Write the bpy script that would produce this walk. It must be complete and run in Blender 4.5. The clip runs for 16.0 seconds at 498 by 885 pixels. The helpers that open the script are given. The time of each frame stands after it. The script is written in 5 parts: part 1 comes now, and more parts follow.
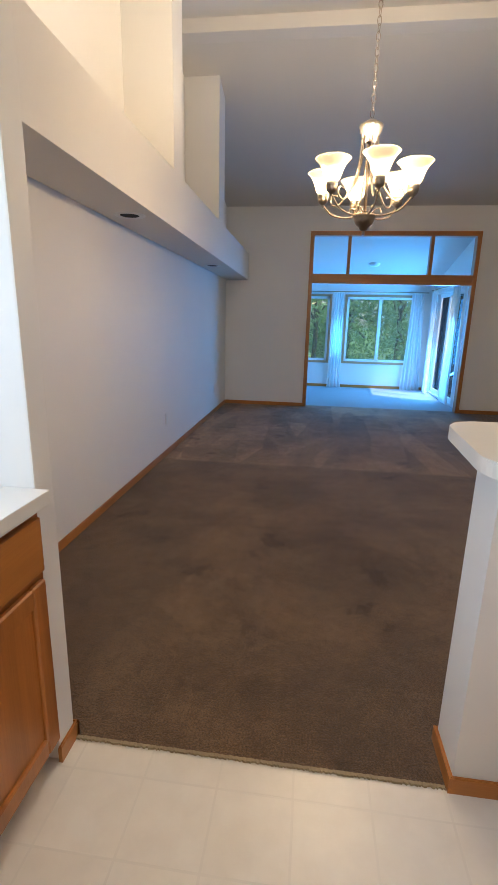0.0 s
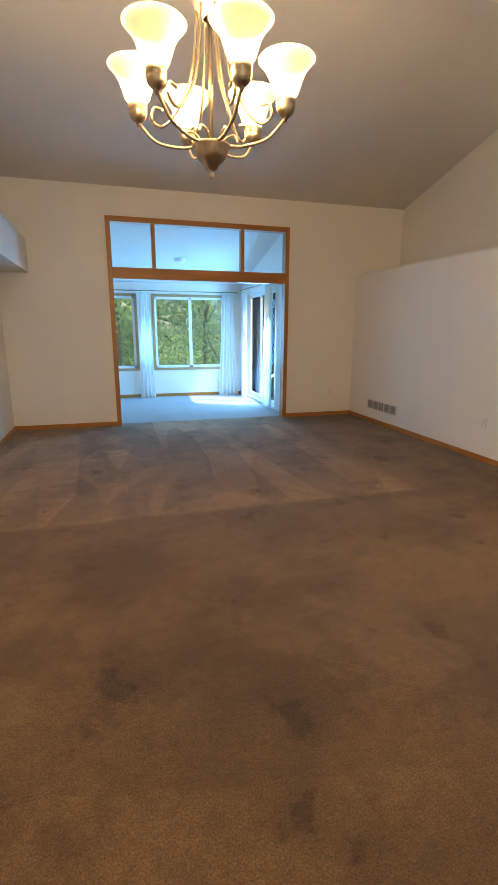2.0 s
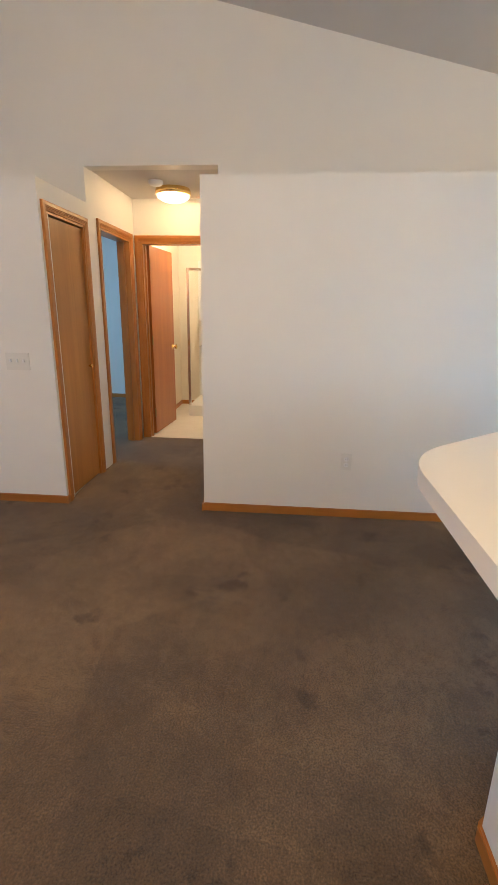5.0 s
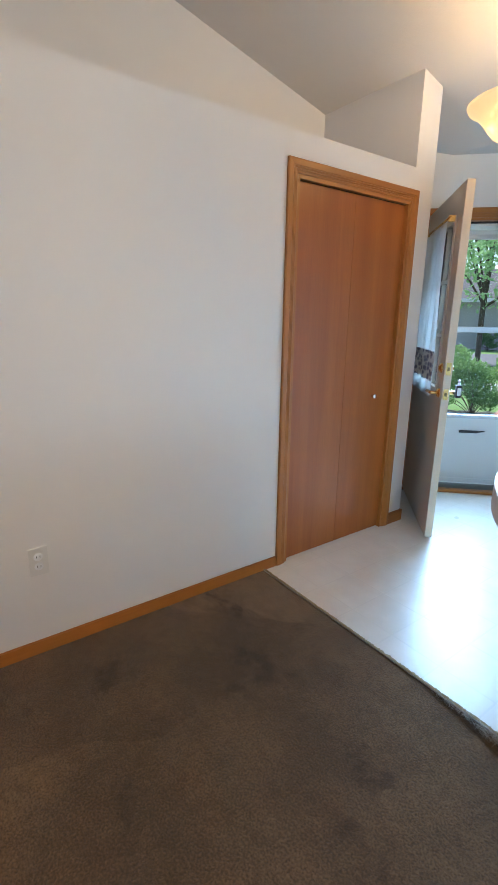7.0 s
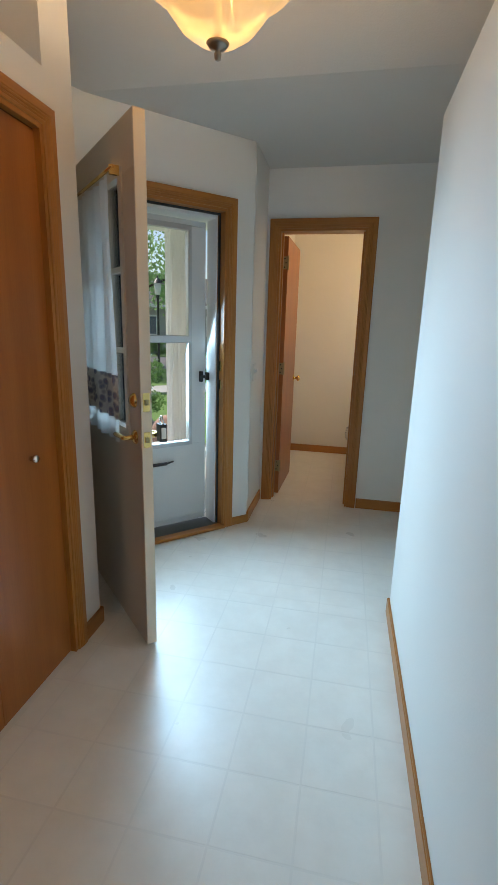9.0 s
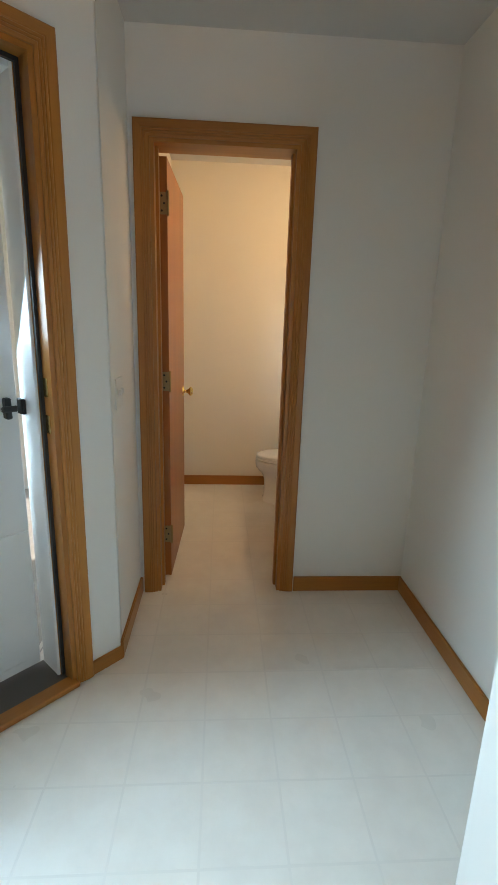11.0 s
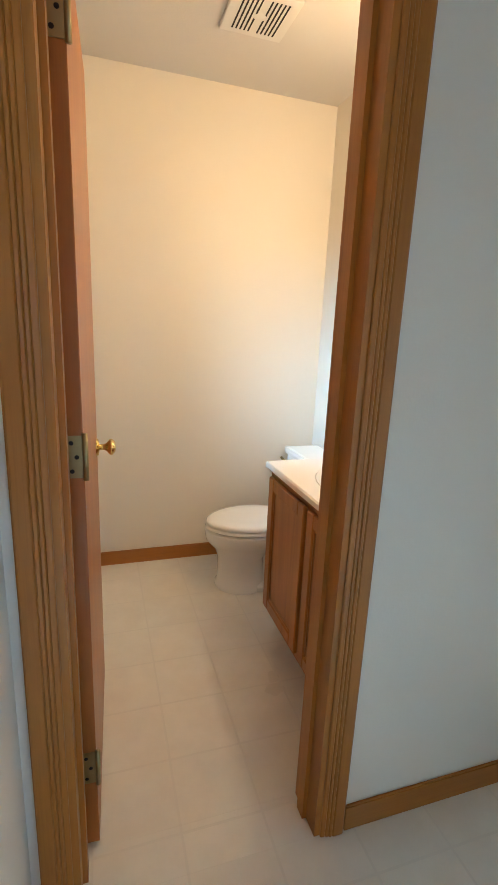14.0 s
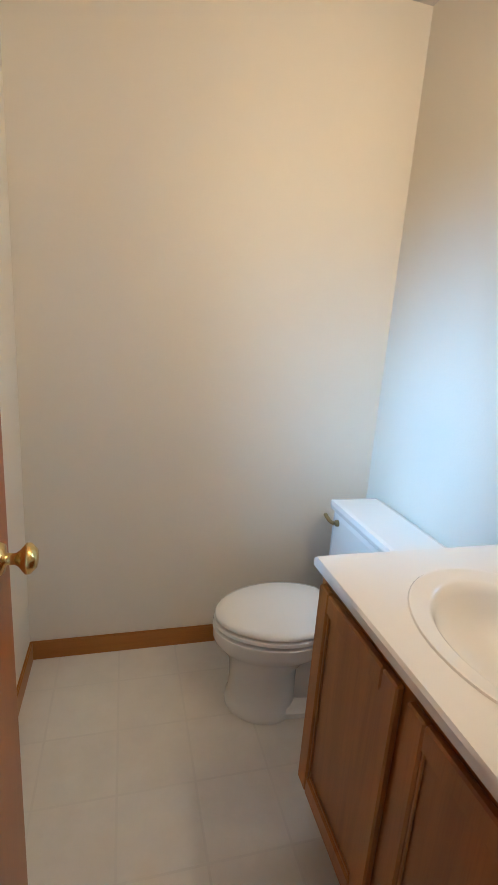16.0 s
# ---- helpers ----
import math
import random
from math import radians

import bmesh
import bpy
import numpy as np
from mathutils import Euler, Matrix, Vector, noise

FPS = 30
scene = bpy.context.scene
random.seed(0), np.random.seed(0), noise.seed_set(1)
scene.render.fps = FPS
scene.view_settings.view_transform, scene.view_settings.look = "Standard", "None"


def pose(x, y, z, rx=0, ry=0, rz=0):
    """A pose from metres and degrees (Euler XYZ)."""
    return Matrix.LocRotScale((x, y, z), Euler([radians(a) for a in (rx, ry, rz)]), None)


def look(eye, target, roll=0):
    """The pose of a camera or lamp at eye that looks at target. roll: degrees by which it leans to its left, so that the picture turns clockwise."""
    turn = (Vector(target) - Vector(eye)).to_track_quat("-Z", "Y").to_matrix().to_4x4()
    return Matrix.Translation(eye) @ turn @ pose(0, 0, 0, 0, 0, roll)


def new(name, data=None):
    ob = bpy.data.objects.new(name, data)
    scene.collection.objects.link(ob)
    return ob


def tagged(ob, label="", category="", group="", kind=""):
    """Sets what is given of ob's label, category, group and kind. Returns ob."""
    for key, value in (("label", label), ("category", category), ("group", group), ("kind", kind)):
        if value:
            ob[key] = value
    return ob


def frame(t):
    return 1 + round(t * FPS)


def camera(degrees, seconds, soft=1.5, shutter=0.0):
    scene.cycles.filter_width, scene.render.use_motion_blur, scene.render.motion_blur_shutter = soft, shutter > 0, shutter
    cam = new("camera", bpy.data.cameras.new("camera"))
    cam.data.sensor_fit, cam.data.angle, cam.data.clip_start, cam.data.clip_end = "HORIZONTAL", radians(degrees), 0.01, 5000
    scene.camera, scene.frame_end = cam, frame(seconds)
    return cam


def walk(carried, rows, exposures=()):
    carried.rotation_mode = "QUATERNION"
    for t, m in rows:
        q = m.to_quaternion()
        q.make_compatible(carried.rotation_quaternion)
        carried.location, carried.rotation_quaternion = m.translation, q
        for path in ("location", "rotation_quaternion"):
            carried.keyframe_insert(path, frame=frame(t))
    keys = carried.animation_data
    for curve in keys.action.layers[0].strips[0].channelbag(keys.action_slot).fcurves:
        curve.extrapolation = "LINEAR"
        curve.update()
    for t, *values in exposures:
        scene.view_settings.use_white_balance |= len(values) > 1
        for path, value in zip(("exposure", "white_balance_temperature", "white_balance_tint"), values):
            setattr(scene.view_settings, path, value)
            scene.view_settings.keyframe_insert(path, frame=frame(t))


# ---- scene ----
cam = camera(56.2, 16.0)
PATH = [
    (0, (0.093, 0.011, 1.354), (-0.147, 1.934, 0.857), 1.4),
    (0.5, (0.067, 0.271, 1.362), (0.03, 2.211, 0.878), 1.2),
    (1, (-0.025, 0.588, 1.372), (0.094, 2.527, 0.898), 0.8),
    (1.5, (-0.047, 0.86, 1.366), (0.221, 2.782, 0.883), 0.3),
    (2, (-0.017, 1.138, 1.344), (0.524, 3.004, 0.871), 0.2),
    (2.5, (-0.011, 1.299, 1.356), (0.862, 3.029, 0.86), 0.2),
    (3, (-0.032, 1.478, 1.37), (1.178, 2.986, 0.858), 0.2),
    (3.5, (0.073, 1.581, 1.381), (1.581, 2.782, 0.849), 0.5),
    (4, (0.243, 1.687, 1.392), (1.971, 2.536, 0.852), 0.7),
    (4.2, (0.298, 1.752, 1.393), (2.09, 2.456, 0.85), 0.8),
    (6.3, (1.442, 1.987, 1.336), (3.245, 1.301, 0.808), 0.6),
    (6.5, (1.579, 1.969, 1.323), (3.328, 1.149, 0.808), 0.6),
    (7, (1.86, 1.815, 1.326), (3.425, 0.681, 0.81), 0.8),
    (7.5, (2.128, 1.661, 1.321), (3.42, 0.216, 0.826), 0.9),
    (8, (2.36, 1.528, 1.336), (3.342, -0.145, 0.847), 1.1),
    (8.5, (2.514, 1.266, 1.34), (3.195, -0.554, 0.867), 1.4),
    (9, (2.637, 0.963, 1.343), (3.017, -0.942, 0.866), 1.6),
    (9.5, (2.788, 0.617, 1.336), (2.946, -1.319, 0.86), 1.9),
    (10, (2.84, 0.25, 1.31), (2.866, -1.69, 0.822), 1.9),
    (10.2, (2.848, 0.105, 1.309), (2.836, -1.835, 0.822), 1.8),
    (12.3, (2.992, -1.188, 1.309), (2.663, -3.1, 0.824), 2.6),
    (12.5, (3.04, -1.279, 1.32), (2.668, -3.181, 0.826), 2.8),
    (13, (3.095, -1.42, 1.326), (2.662, -3.297, 0.826), 3.0),
    (13.5, (3.14, -1.525, 1.316), (2.58, -3.38, 0.82), 3.1),
    (14, (3.074, -1.712, 1.308), (2.473, -3.561, 0.842), 2.5),
    (14.5, (2.99, -1.999, 1.324), (2.321, -3.821, 0.843), 3.1),
    (15, (2.948, -2.216, 1.315), (2.229, -4.023, 0.85), 3.4),
    (15.5, (2.915, -2.413, 1.313), (2.273, -4.251, 0.855), 3.6),
    (15.7, (2.917, -2.457, 1.316), (2.293, -4.3, 0.855), 4.0),
    (16, (2.889, -2.48, 1.323), (2.371, -4.353, 0.848), 4.1),
]
EXPOSURES = [(0, 0.18, 5400, 10), (1.0, 0.28, 6200, 10), (1.5, 0.52, 7000, 10), (2.0, 0.68, 7400, 10), (2.5, 0.78, 7900, 10), (3.0, 0.85, 8200, 10), (3.5, 0.86, 7800, 10), (4.2, 0.8, 5900, 10),
             (6.3, 0.65, 5700, 10), (7.0, 0.55, 5600, 10), (8.0, 0.18, 5800, 10), (9.0, -0.18, 6700, 10), (10.0, -0.35, 7600, 12), (12.5, 0.52, 7200, 14), (14.0, 0.45, 6700, 12), (15.0, 0.28, 6000, 10), (16.0, 0.0, 5600, 10)]
walk(cam, [(t, look(eye, target, roll)) for t, eye, target, roll in PATH], EXPOSURES)

# ---- world, sun, exposure ----
scene.view_settings.exposure = 0.0
world = bpy.data.worlds.new("world")
scene.world = world
world.use_nodes = True
wn = world.node_tree.nodes
sky = wn.new("ShaderNodeTexSky")
sky.sky_type = "NISHITA"
sky.sun_disc = False
sky.sun_elevation = radians(53)
sky.sun_rotation = radians(121)
wn["Background"].inputs[1].default_value = 0.15
world.node_tree.links.new(sky.outputs[0], wn["Background"].inputs[0])
sun = new("sun", bpy.data.lights.new("sun", "SUN"))
sun.data.energy = 5.0
sun.data.angle = radians(0.5)
sun.data.color = (1.0, 0.95, 0.87)
sun.matrix_world = look((11, -6.5, 17), (0, 0, 0))


def lamp(name, place, watts, colour, radius=0.03):
    ob = new(name, bpy.data.lights.new(name, "POINT"))
    ob.location = place
    ob.data.energy, ob.data.color, ob.data.shadow_soft_size = watts, colour, radius
    return ob


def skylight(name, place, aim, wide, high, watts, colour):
    """Area lamp for daylight, at an opening in view or at an unseen one."""
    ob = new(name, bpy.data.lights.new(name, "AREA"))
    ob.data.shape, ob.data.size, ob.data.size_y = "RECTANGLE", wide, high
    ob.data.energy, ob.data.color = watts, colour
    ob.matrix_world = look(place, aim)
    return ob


WARM = (1.0, 0.74, 0.46)
DAY = (0.43, 0.72, 1.0)
SUNROOM = (0.11, 0.44, 1.0)
for k in range(6):
    a = radians(60 * k + 39)
    lamp("chandelier_bulb", (0.345 + 0.245 * math.cos(a), 2.85 + 0.245 * math.sin(a), 2.132), 30.0, WARM)
lamp("pendant_bulb", (3.02, -0.40, 2.20), 13, (1.0, 0.66, 0.34), 0.04)
lamp("passage_bulb", (5.12, 3.0, 2.325), 12, (1.0, 0.7, 0.38))
# added bulb out of view, lights the far bathroom
lamp("unseen_bathroom_bulb", (6.3, 2.9, 2.26), 26, (1.0, 0.72, 0.4), 0.06)
for k in range(3):
    lamp("vanity_bulb", (2.0, -2.82 - 0.18 * k, 2.0), 4.9, (1.0, 0.76, 0.48), 0.05)
# unseen lamp, added to warm the kitchen end
lamp("unseen_kitchen_bulb", (-0.1, -0.6, 2.2), 32, (1.0, 0.82, 0.58), 0.3)
skylight("sunroom_daylight", (0.55, 10.68, 1.26), (0.55, 8, 0.9), 3.2, 1.35, 46, SUNROOM)
skylight("slider_daylight", (2.55, 9.5, 1.05), (0, 9.4, 0.7), 1.7, 1.95, 102, SUNROOM)
skylight("entry_daylight", (3.74, -1.82, 1.25), (2.7, -0.8, 0.55), 0.6, 1.25, 27, DAY).data.spread = radians(108)
# added fill from an unseen kitchen opening, brightens the closet wall
skylight("kitchen_fill", (-1.33, 0.30, 1.55), (3.0, 0.75, 0.35), 1.25, 0.85, 12, (0.70, 0.86, 1.0)).data.spread = radians(150)
skylight("powder_daylight", (3.27, -3.42, 1.48), (1.86, -3.72, 0.95), 0.7, 0.8, 5.0, (0.36, 0.68, 1.0)).data.spread = radians(52)
skylight("bedroom_daylight", (5.3, 6.4, 1.4), (5.3, 3, 0.9), 1.4, 1.2, 30, DAY)


# ---- materials ----
def material(name, colour, rough=0.5, metal=0.0):
    m = bpy.data.materials.new(name)
    m.use_nodes = True
    b = m.node_tree.nodes["Principled BSDF"]
    b.inputs["Base Color"].default_value = (*colour, 1)
    b.inputs["Roughness"].default_value = rough
    b.inputs["Metallic"].default_value = metal
    return m, m.node_tree, b


def coords(tree, scale, kind="Object"):
    tc = tree.nodes.new("ShaderNodeTexCoord")
    mp = tree.nodes.new("ShaderNodeMapping")
    mp.inputs["Scale"].default_value = scale
    tree.links.new(tc.outputs[kind], mp.inputs[0])
    return mp.outputs[0]


def place_coords(tree, scale):
    """World position, so that one surface runs on across objects."""
    g = tree.nodes.new("ShaderNodeNewGeometry")
    mp = tree.nodes.new("ShaderNodeMapping")
    mp.inputs["Scale"].default_value = scale
    tree.links.new(g.outputs["Position"], mp.inputs[0])
    return mp.outputs[0]


def grain(tree, vec, scale, detail=4.0, rough=0.55, distortion=0.0):
    n = tree.nodes.new("ShaderNodeTexNoise")
    n.inputs["Scale"].default_value, n.inputs["Detail"].default_value = scale, detail
    n.inputs["Roughness"].default_value, n.inputs["Distortion"].default_value = rough, distortion
    tree.links.new(vec, n.inputs["Vector"])
    return n.outputs["Fac"]


def ramp(tree, fac, stops):
    r = tree.nodes.new("ShaderNodeValToRGB")
    while len(r.color_ramp.elements) < len(stops):
        r.color_ramp.elements.new(0.5)
    for e, (p, c) in zip(r.color_ramp.elements, stops):
        e.position, e.color = p, (*c, 1)
    tree.links.new(fac, r.inputs[0])
    return r.outputs[0]


def mix(tree, a, b, fac, mode="MULTIPLY"):
    n = tree.nodes.new("ShaderNodeMix")
    n.data_type, n.blend_type = "RGBA", mode
    n.inputs[0].default_value = fac
    tree.links.new(a, n.inputs[6])
    tree.links.new(b, n.inputs[7])
    return n.outputs[2]


def bump(tree, bsdf, height, strength, distance):
    n = tree.nodes.new("ShaderNodeBump")
    n.inputs["Strength"].default_value, n.inputs["Distance"].default_value = strength, distance
    tree.links.new(height, n.inputs["Height"])
    tree.links.new(n.outputs[0], bsdf.inputs["Normal"])


def paint(name, colour, rough=0.6, orange=0.25, sheen=0.0):
    m, t, b = material(name, colour, rough)
    v = place_coords(t, (1, 1, 1))
    wide = grain(t, v, 0.9, 3)
    c = ramp(t, wide, [(0.3, tuple(x * 0.965 for x in colour)), (0.7, colour)])
    t.links.new(c, b.inputs["Base Color"])
    bump(t, b, grain(t, v, 130, 3), orange, 0.0015)
    return m


def wood(name, dark, light, axis, rough=0.38):
    m, t, b = material(name, light, rough)
    stretch = [11, 11, 11]
    stretch["xyz".index(axis)] = 0.6
    v = coords(t, stretch)
    rings = grain(t, v, 1.0, 6, 0.62, 0.6)
    fine_scale = [260, 260, 260]
    fine_scale["xyz".index(axis)] = 7
    pores = grain(t, coords(t, fine_scale), 1.0, 2, 0.5)
    c = ramp(t, rings, [(0.28, dark), (0.5, tuple((p + q) / 2 for p, q in zip(dark, light))), (0.72, light)])
    p = ramp(t, pores, [(0.36, (0.62, 0.55, 0.5)), (0.5, (1, 1, 1))])
    mixed = mix(t, c, p, 0.16)
    hue = t.nodes.new("ShaderNodeObjectInfo")
    rnd = ramp(t, hue.outputs["Random"], [(0.0, (0.92, 0.9, 0.88)), (1.0, (1, 1, 1))])
    t.links.new(mix(t, mixed, rnd, 1.0), b.inputs["Base Color"])
    bump(t, b, pores, 0.12, 0.0008)
    b.inputs["Coat Weight"].default_value = 0.12
    b.inputs["Coat Roughness"].default_value = 0.22
    return m


WALL = paint("wall_paint", (0.79, 0.765, 0.715))
WARMWALL = paint("bathroom_wall_paint", (0.80, 0.74, 0.64), 0.5)
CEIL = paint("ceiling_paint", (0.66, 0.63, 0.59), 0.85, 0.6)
OAK_D, OAK_L = (0.35, 0.127, 0.019), (0.50, 0.20, 0.035)
OAK = {a: wood("oak_" + a, OAK_D, OAK_L, a) for a in "xyz"}
DOORWOOD = wood("door_veneer", (0.31, 0.088, 0.013), (0.41, 0.130, 0.021), "z", 0.36)
CABWOOD = wood("cabinet_oak", (0.27, 0.088, 0.013), (0.48, 0.178, 0.032), "z", 0.36)
WHITE = material("white_enamel", (0.80, 0.80, 0.79), 0.35)[0]
PLASTIC = material("ivory_plastic", (0.72, 0.70, 0.65), 0.4)[0]
PORCELAIN = material("porcelain", (0.84, 0.83, 0.80), 0.08)[0]
MARBLE = material("cultured_marble", (0.84, 0.81, 0.76), 0.16)[0]
LAMINATE = paint("cream_laminate", (0.76, 0.73, 0.67), 0.3, 0.03)
BRASS = material("brass", (0.78, 0.55, 0.20), 0.22, 1.0)[0]
HINGE = material("aged_brass", (0.35, 0.27, 0.14), 0.42, 1.0)[0]
CHROME = material("chrome", (0.75, 0.75, 0.76), 0.12, 1.0)[0]
NICKEL = material("brushed_nickel", (0.34, 0.29, 0.23), 0.34, 1.0)[0]
# near black: small dark parts, and painted shade inside slots and closets
DARK = material("dark_gap", (0.015, 0.013, 0.012), 0.8)[0]
BLACK = material("black_plastic", (0.02, 0.02, 0.022), 0.45)[0]
GREYMETAL = material("aluminium", (0.55, 0.56, 0.57), 0.35, 0.9)[0]
MIRROR = material("mirror_silver", (0.92, 0.93, 0.92), 0.01, 1.0)[0]


def glass_material(name, haze=0.0):
    """Clear pane; the given share of light scatters to imitate outdoor glare."""
    m = bpy.data.materials.new(name)
    m.use_nodes = True
    t = m.node_tree
    t.nodes.clear()
    out = t.nodes.new("ShaderNodeOutputMaterial")
    tr = t.nodes.new("ShaderNodeBsdfTransparent")
    gl = t.nodes.new("ShaderNodeBsdfGlossy")
    gl.inputs["Roughness"].default_value = 0.02
    fr = t.nodes.new("ShaderNodeFresnel")
    fr.inputs[0].default_value = 1.25
    mx = t.nodes.new("ShaderNodeMixShader")
    t.links.new(fr.outputs[0], mx.inputs[0])
    veil = t.nodes.new("ShaderNodeBsdfTranslucent")
    veil.inputs[0].default_value = (0.9, 0.92, 0.92, 1)
    veiled = t.nodes.new("ShaderNodeMixShader")
    veiled.inputs[0].default_value = haze
    t.links.new(tr.outputs[0], veiled.inputs[1])
    t.links.new(veil.outputs[0], veiled.inputs[2])
    t.links.new(veiled.outputs[0], mx.inputs[1])
    t.links.new(gl.outputs[0], mx.inputs[2])
    t.links.new(mx.outputs[0], out.inputs[0])
    return m


GLASS = glass_material("window_glass")
# washed-out brightness of the sunroom view, built into the pane
GLARE_GLASS = glass_material("glare_window_glass", 0.14)


def speckle(t, v, dark, light):
    """Cut pile: fine tufts and coarser clumps."""
    tuft = grain(t, v, 150, 3, 0.8)
    clump = grain(t, v, 42, 4, 0.75)
    c = ramp(t, tuft, [(0.32, dark), (0.64, light)])
    return tuft, mix(t, c, ramp(t, clump, [(0.36, (0.62, 0.60, 0.58)), (0.6, (1, 1, 1))]), 0.6)


def value_mix(t, fac, a, b):
    n = t.nodes.new("ShaderNodeMix")
    n.data_type, n.blend_type = "RGBA", "MULTIPLY"
    t.links.new(fac, n.inputs[0])
    t.links.new(a, n.inputs[6])
    t.links.new(b, n.inputs[7])
    return n.outputs[2]


def carpet_material(name, dark, light):
    m, t, b = material(name, light, 0.97)
    v = place_coords(t, (1, 1, 1))
    tuft, c = speckle(t, v, dark, light)
    # brushed lanes with crisp edges where the nap turns over
    warp = t.nodes.new("ShaderNodeMix")
    warp.data_type, warp.blend_type = "RGBA", "ADD"
    warp.inputs[0].default_value = 0.22
    n = t.nodes.new("ShaderNodeTexNoise")
    n.inputs["Scale"].default_value, n.inputs["Detail"].default_value = 2.2, 3
    t.links.new(v, n.inputs["Vector"])
    t.links.new(v, warp.inputs[6])
    t.links.new(n.outputs["Color"], warp.inputs[7])
    for scale, low in (((1.5, 0.62, 1), 0.78), ((0.75, 1.7, 1), 0.84)):
        cell = t.nodes.new("ShaderNodeTexVoronoi")
        cell.inputs["Scale"].default_value = 1.0
        mp = t.nodes.new("ShaderNodeMapping")
        mp.inputs["Scale"].default_value = scale
        t.links.new(warp.outputs[2], mp.inputs[0])
        t.links.new(mp.outputs[0], cell.inputs["Vector"])
        c = mix(t, c, ramp(t, cell.outputs["Color"], [(0.25, (low, low * 0.99, low * 0.98)), (0.72, (1.0, 1.0, 1.0))]), 1.0)
    mottle = grain(t, v, 13, 6, 0.7)
    c = mix(t, c, ramp(t, mottle, [(0.36, (0.66, 0.64, 0.62)), (0.58, (1.0, 1.0, 1.0))]), 0.6)
    sweep = grain(t, v, 1.5, 6, 0.62, 0.2)
    c = mix(t, c, ramp(t, sweep, [(0.40, (0.60, 0.58, 0.56)), (0.56, (1.0, 1.0, 1.0))]), 0.8)
    stain = grain(t, v, 3.1, 4, 0.6)
    c = mix(t, c, ramp(t, stain, [(0.33, (0.42, 0.37, 0.33)), (0.39, (1, 1, 1))]), 0.75)
    # vacuumed fans of strokes beyond y = 4.4, sunroom daylight tinted into them
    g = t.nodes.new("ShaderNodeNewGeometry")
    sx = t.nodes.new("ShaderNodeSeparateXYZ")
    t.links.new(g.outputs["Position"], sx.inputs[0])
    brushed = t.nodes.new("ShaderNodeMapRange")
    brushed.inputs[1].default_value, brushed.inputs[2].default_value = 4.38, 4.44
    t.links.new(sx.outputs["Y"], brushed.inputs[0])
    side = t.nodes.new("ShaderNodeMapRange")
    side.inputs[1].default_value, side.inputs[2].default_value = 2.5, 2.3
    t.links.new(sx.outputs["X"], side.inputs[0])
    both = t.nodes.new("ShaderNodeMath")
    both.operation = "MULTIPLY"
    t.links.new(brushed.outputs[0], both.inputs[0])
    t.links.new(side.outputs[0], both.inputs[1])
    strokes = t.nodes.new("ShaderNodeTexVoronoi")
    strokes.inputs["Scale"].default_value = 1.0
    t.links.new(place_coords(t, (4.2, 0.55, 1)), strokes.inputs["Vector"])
    daylit_streak = ramp(t, strokes.outputs["Color"], [(0.3, (1.4, 1.48, 1.62)), (0.7, (1.95, 2.05, 2.25))])
    c = value_mix(t, both.outputs[0], c, daylit_streak)
    t.links.new(c, b.inputs["Base Color"])
    b.inputs["Sheen Weight"].default_value = 0.12
    b.inputs["Sheen Roughness"].default_value = 0.5
    bump(t, b, tuft, 0.9, 0.007)
    return m


def plain_carpet(name, dark, light):
    m, t, b = material(name, light, 0.97)
    v = place_coords(t, (1, 1, 1))
    tuft, c = speckle(t, v, dark, light)
    c = mix(t, c, ramp(t, grain(t, v, 1.1, 4), [(0.35, (0.88, 0.88, 0.88)), (0.65, (1, 1, 1))]), 1.0)
    t.links.new(c, b.inputs["Base Color"])
    bump(t, b, tuft, 0.8, 0.006)
    return m


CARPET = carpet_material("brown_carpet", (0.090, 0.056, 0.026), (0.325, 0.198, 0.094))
SUNCARPET = plain_carpet("pale_carpet", (0.27, 0.26, 0.25), (0.43, 0.42, 0.41))


def vinyl_material():
    m, t, b = material("cream_vinyl", (0.70, 0.65, 0.57), 0.24)
    v = place_coords(t, (1, 1, 1))
    c = ramp(t, grain(t, v, 9, 5, 0.6), [(0.35, (0.755, 0.715, 0.65)), (0.65, (0.80, 0.765, 0.70))])
    info = t.nodes.new("ShaderNodeObjectInfo")
    c = mix(t, c, ramp(t, info.outputs["Random"], [(0, (0.985, 0.985, 0.985)), (1, (1, 1, 1))]), 1.0)
    t.links.new(c, b.inputs["Base Color"])
    rr = t.nodes.new("ShaderNodeMapRange")
    rr.inputs[3].default_value, rr.inputs[4].default_value = 0.23, 0.37
    t.links.new(grain(t, v, 3.0, 3), rr.inputs[0])
    t.links.new(rr.outputs[0], b.inputs["Roughness"])
    bump(t, b, grain(t, v, 90, 3), 0.10, 0.0015)
    return m


VINYL = vinyl_material()
JOINT = material("vinyl_joint", (0.735, 0.70, 0.64), 0.3)[0]


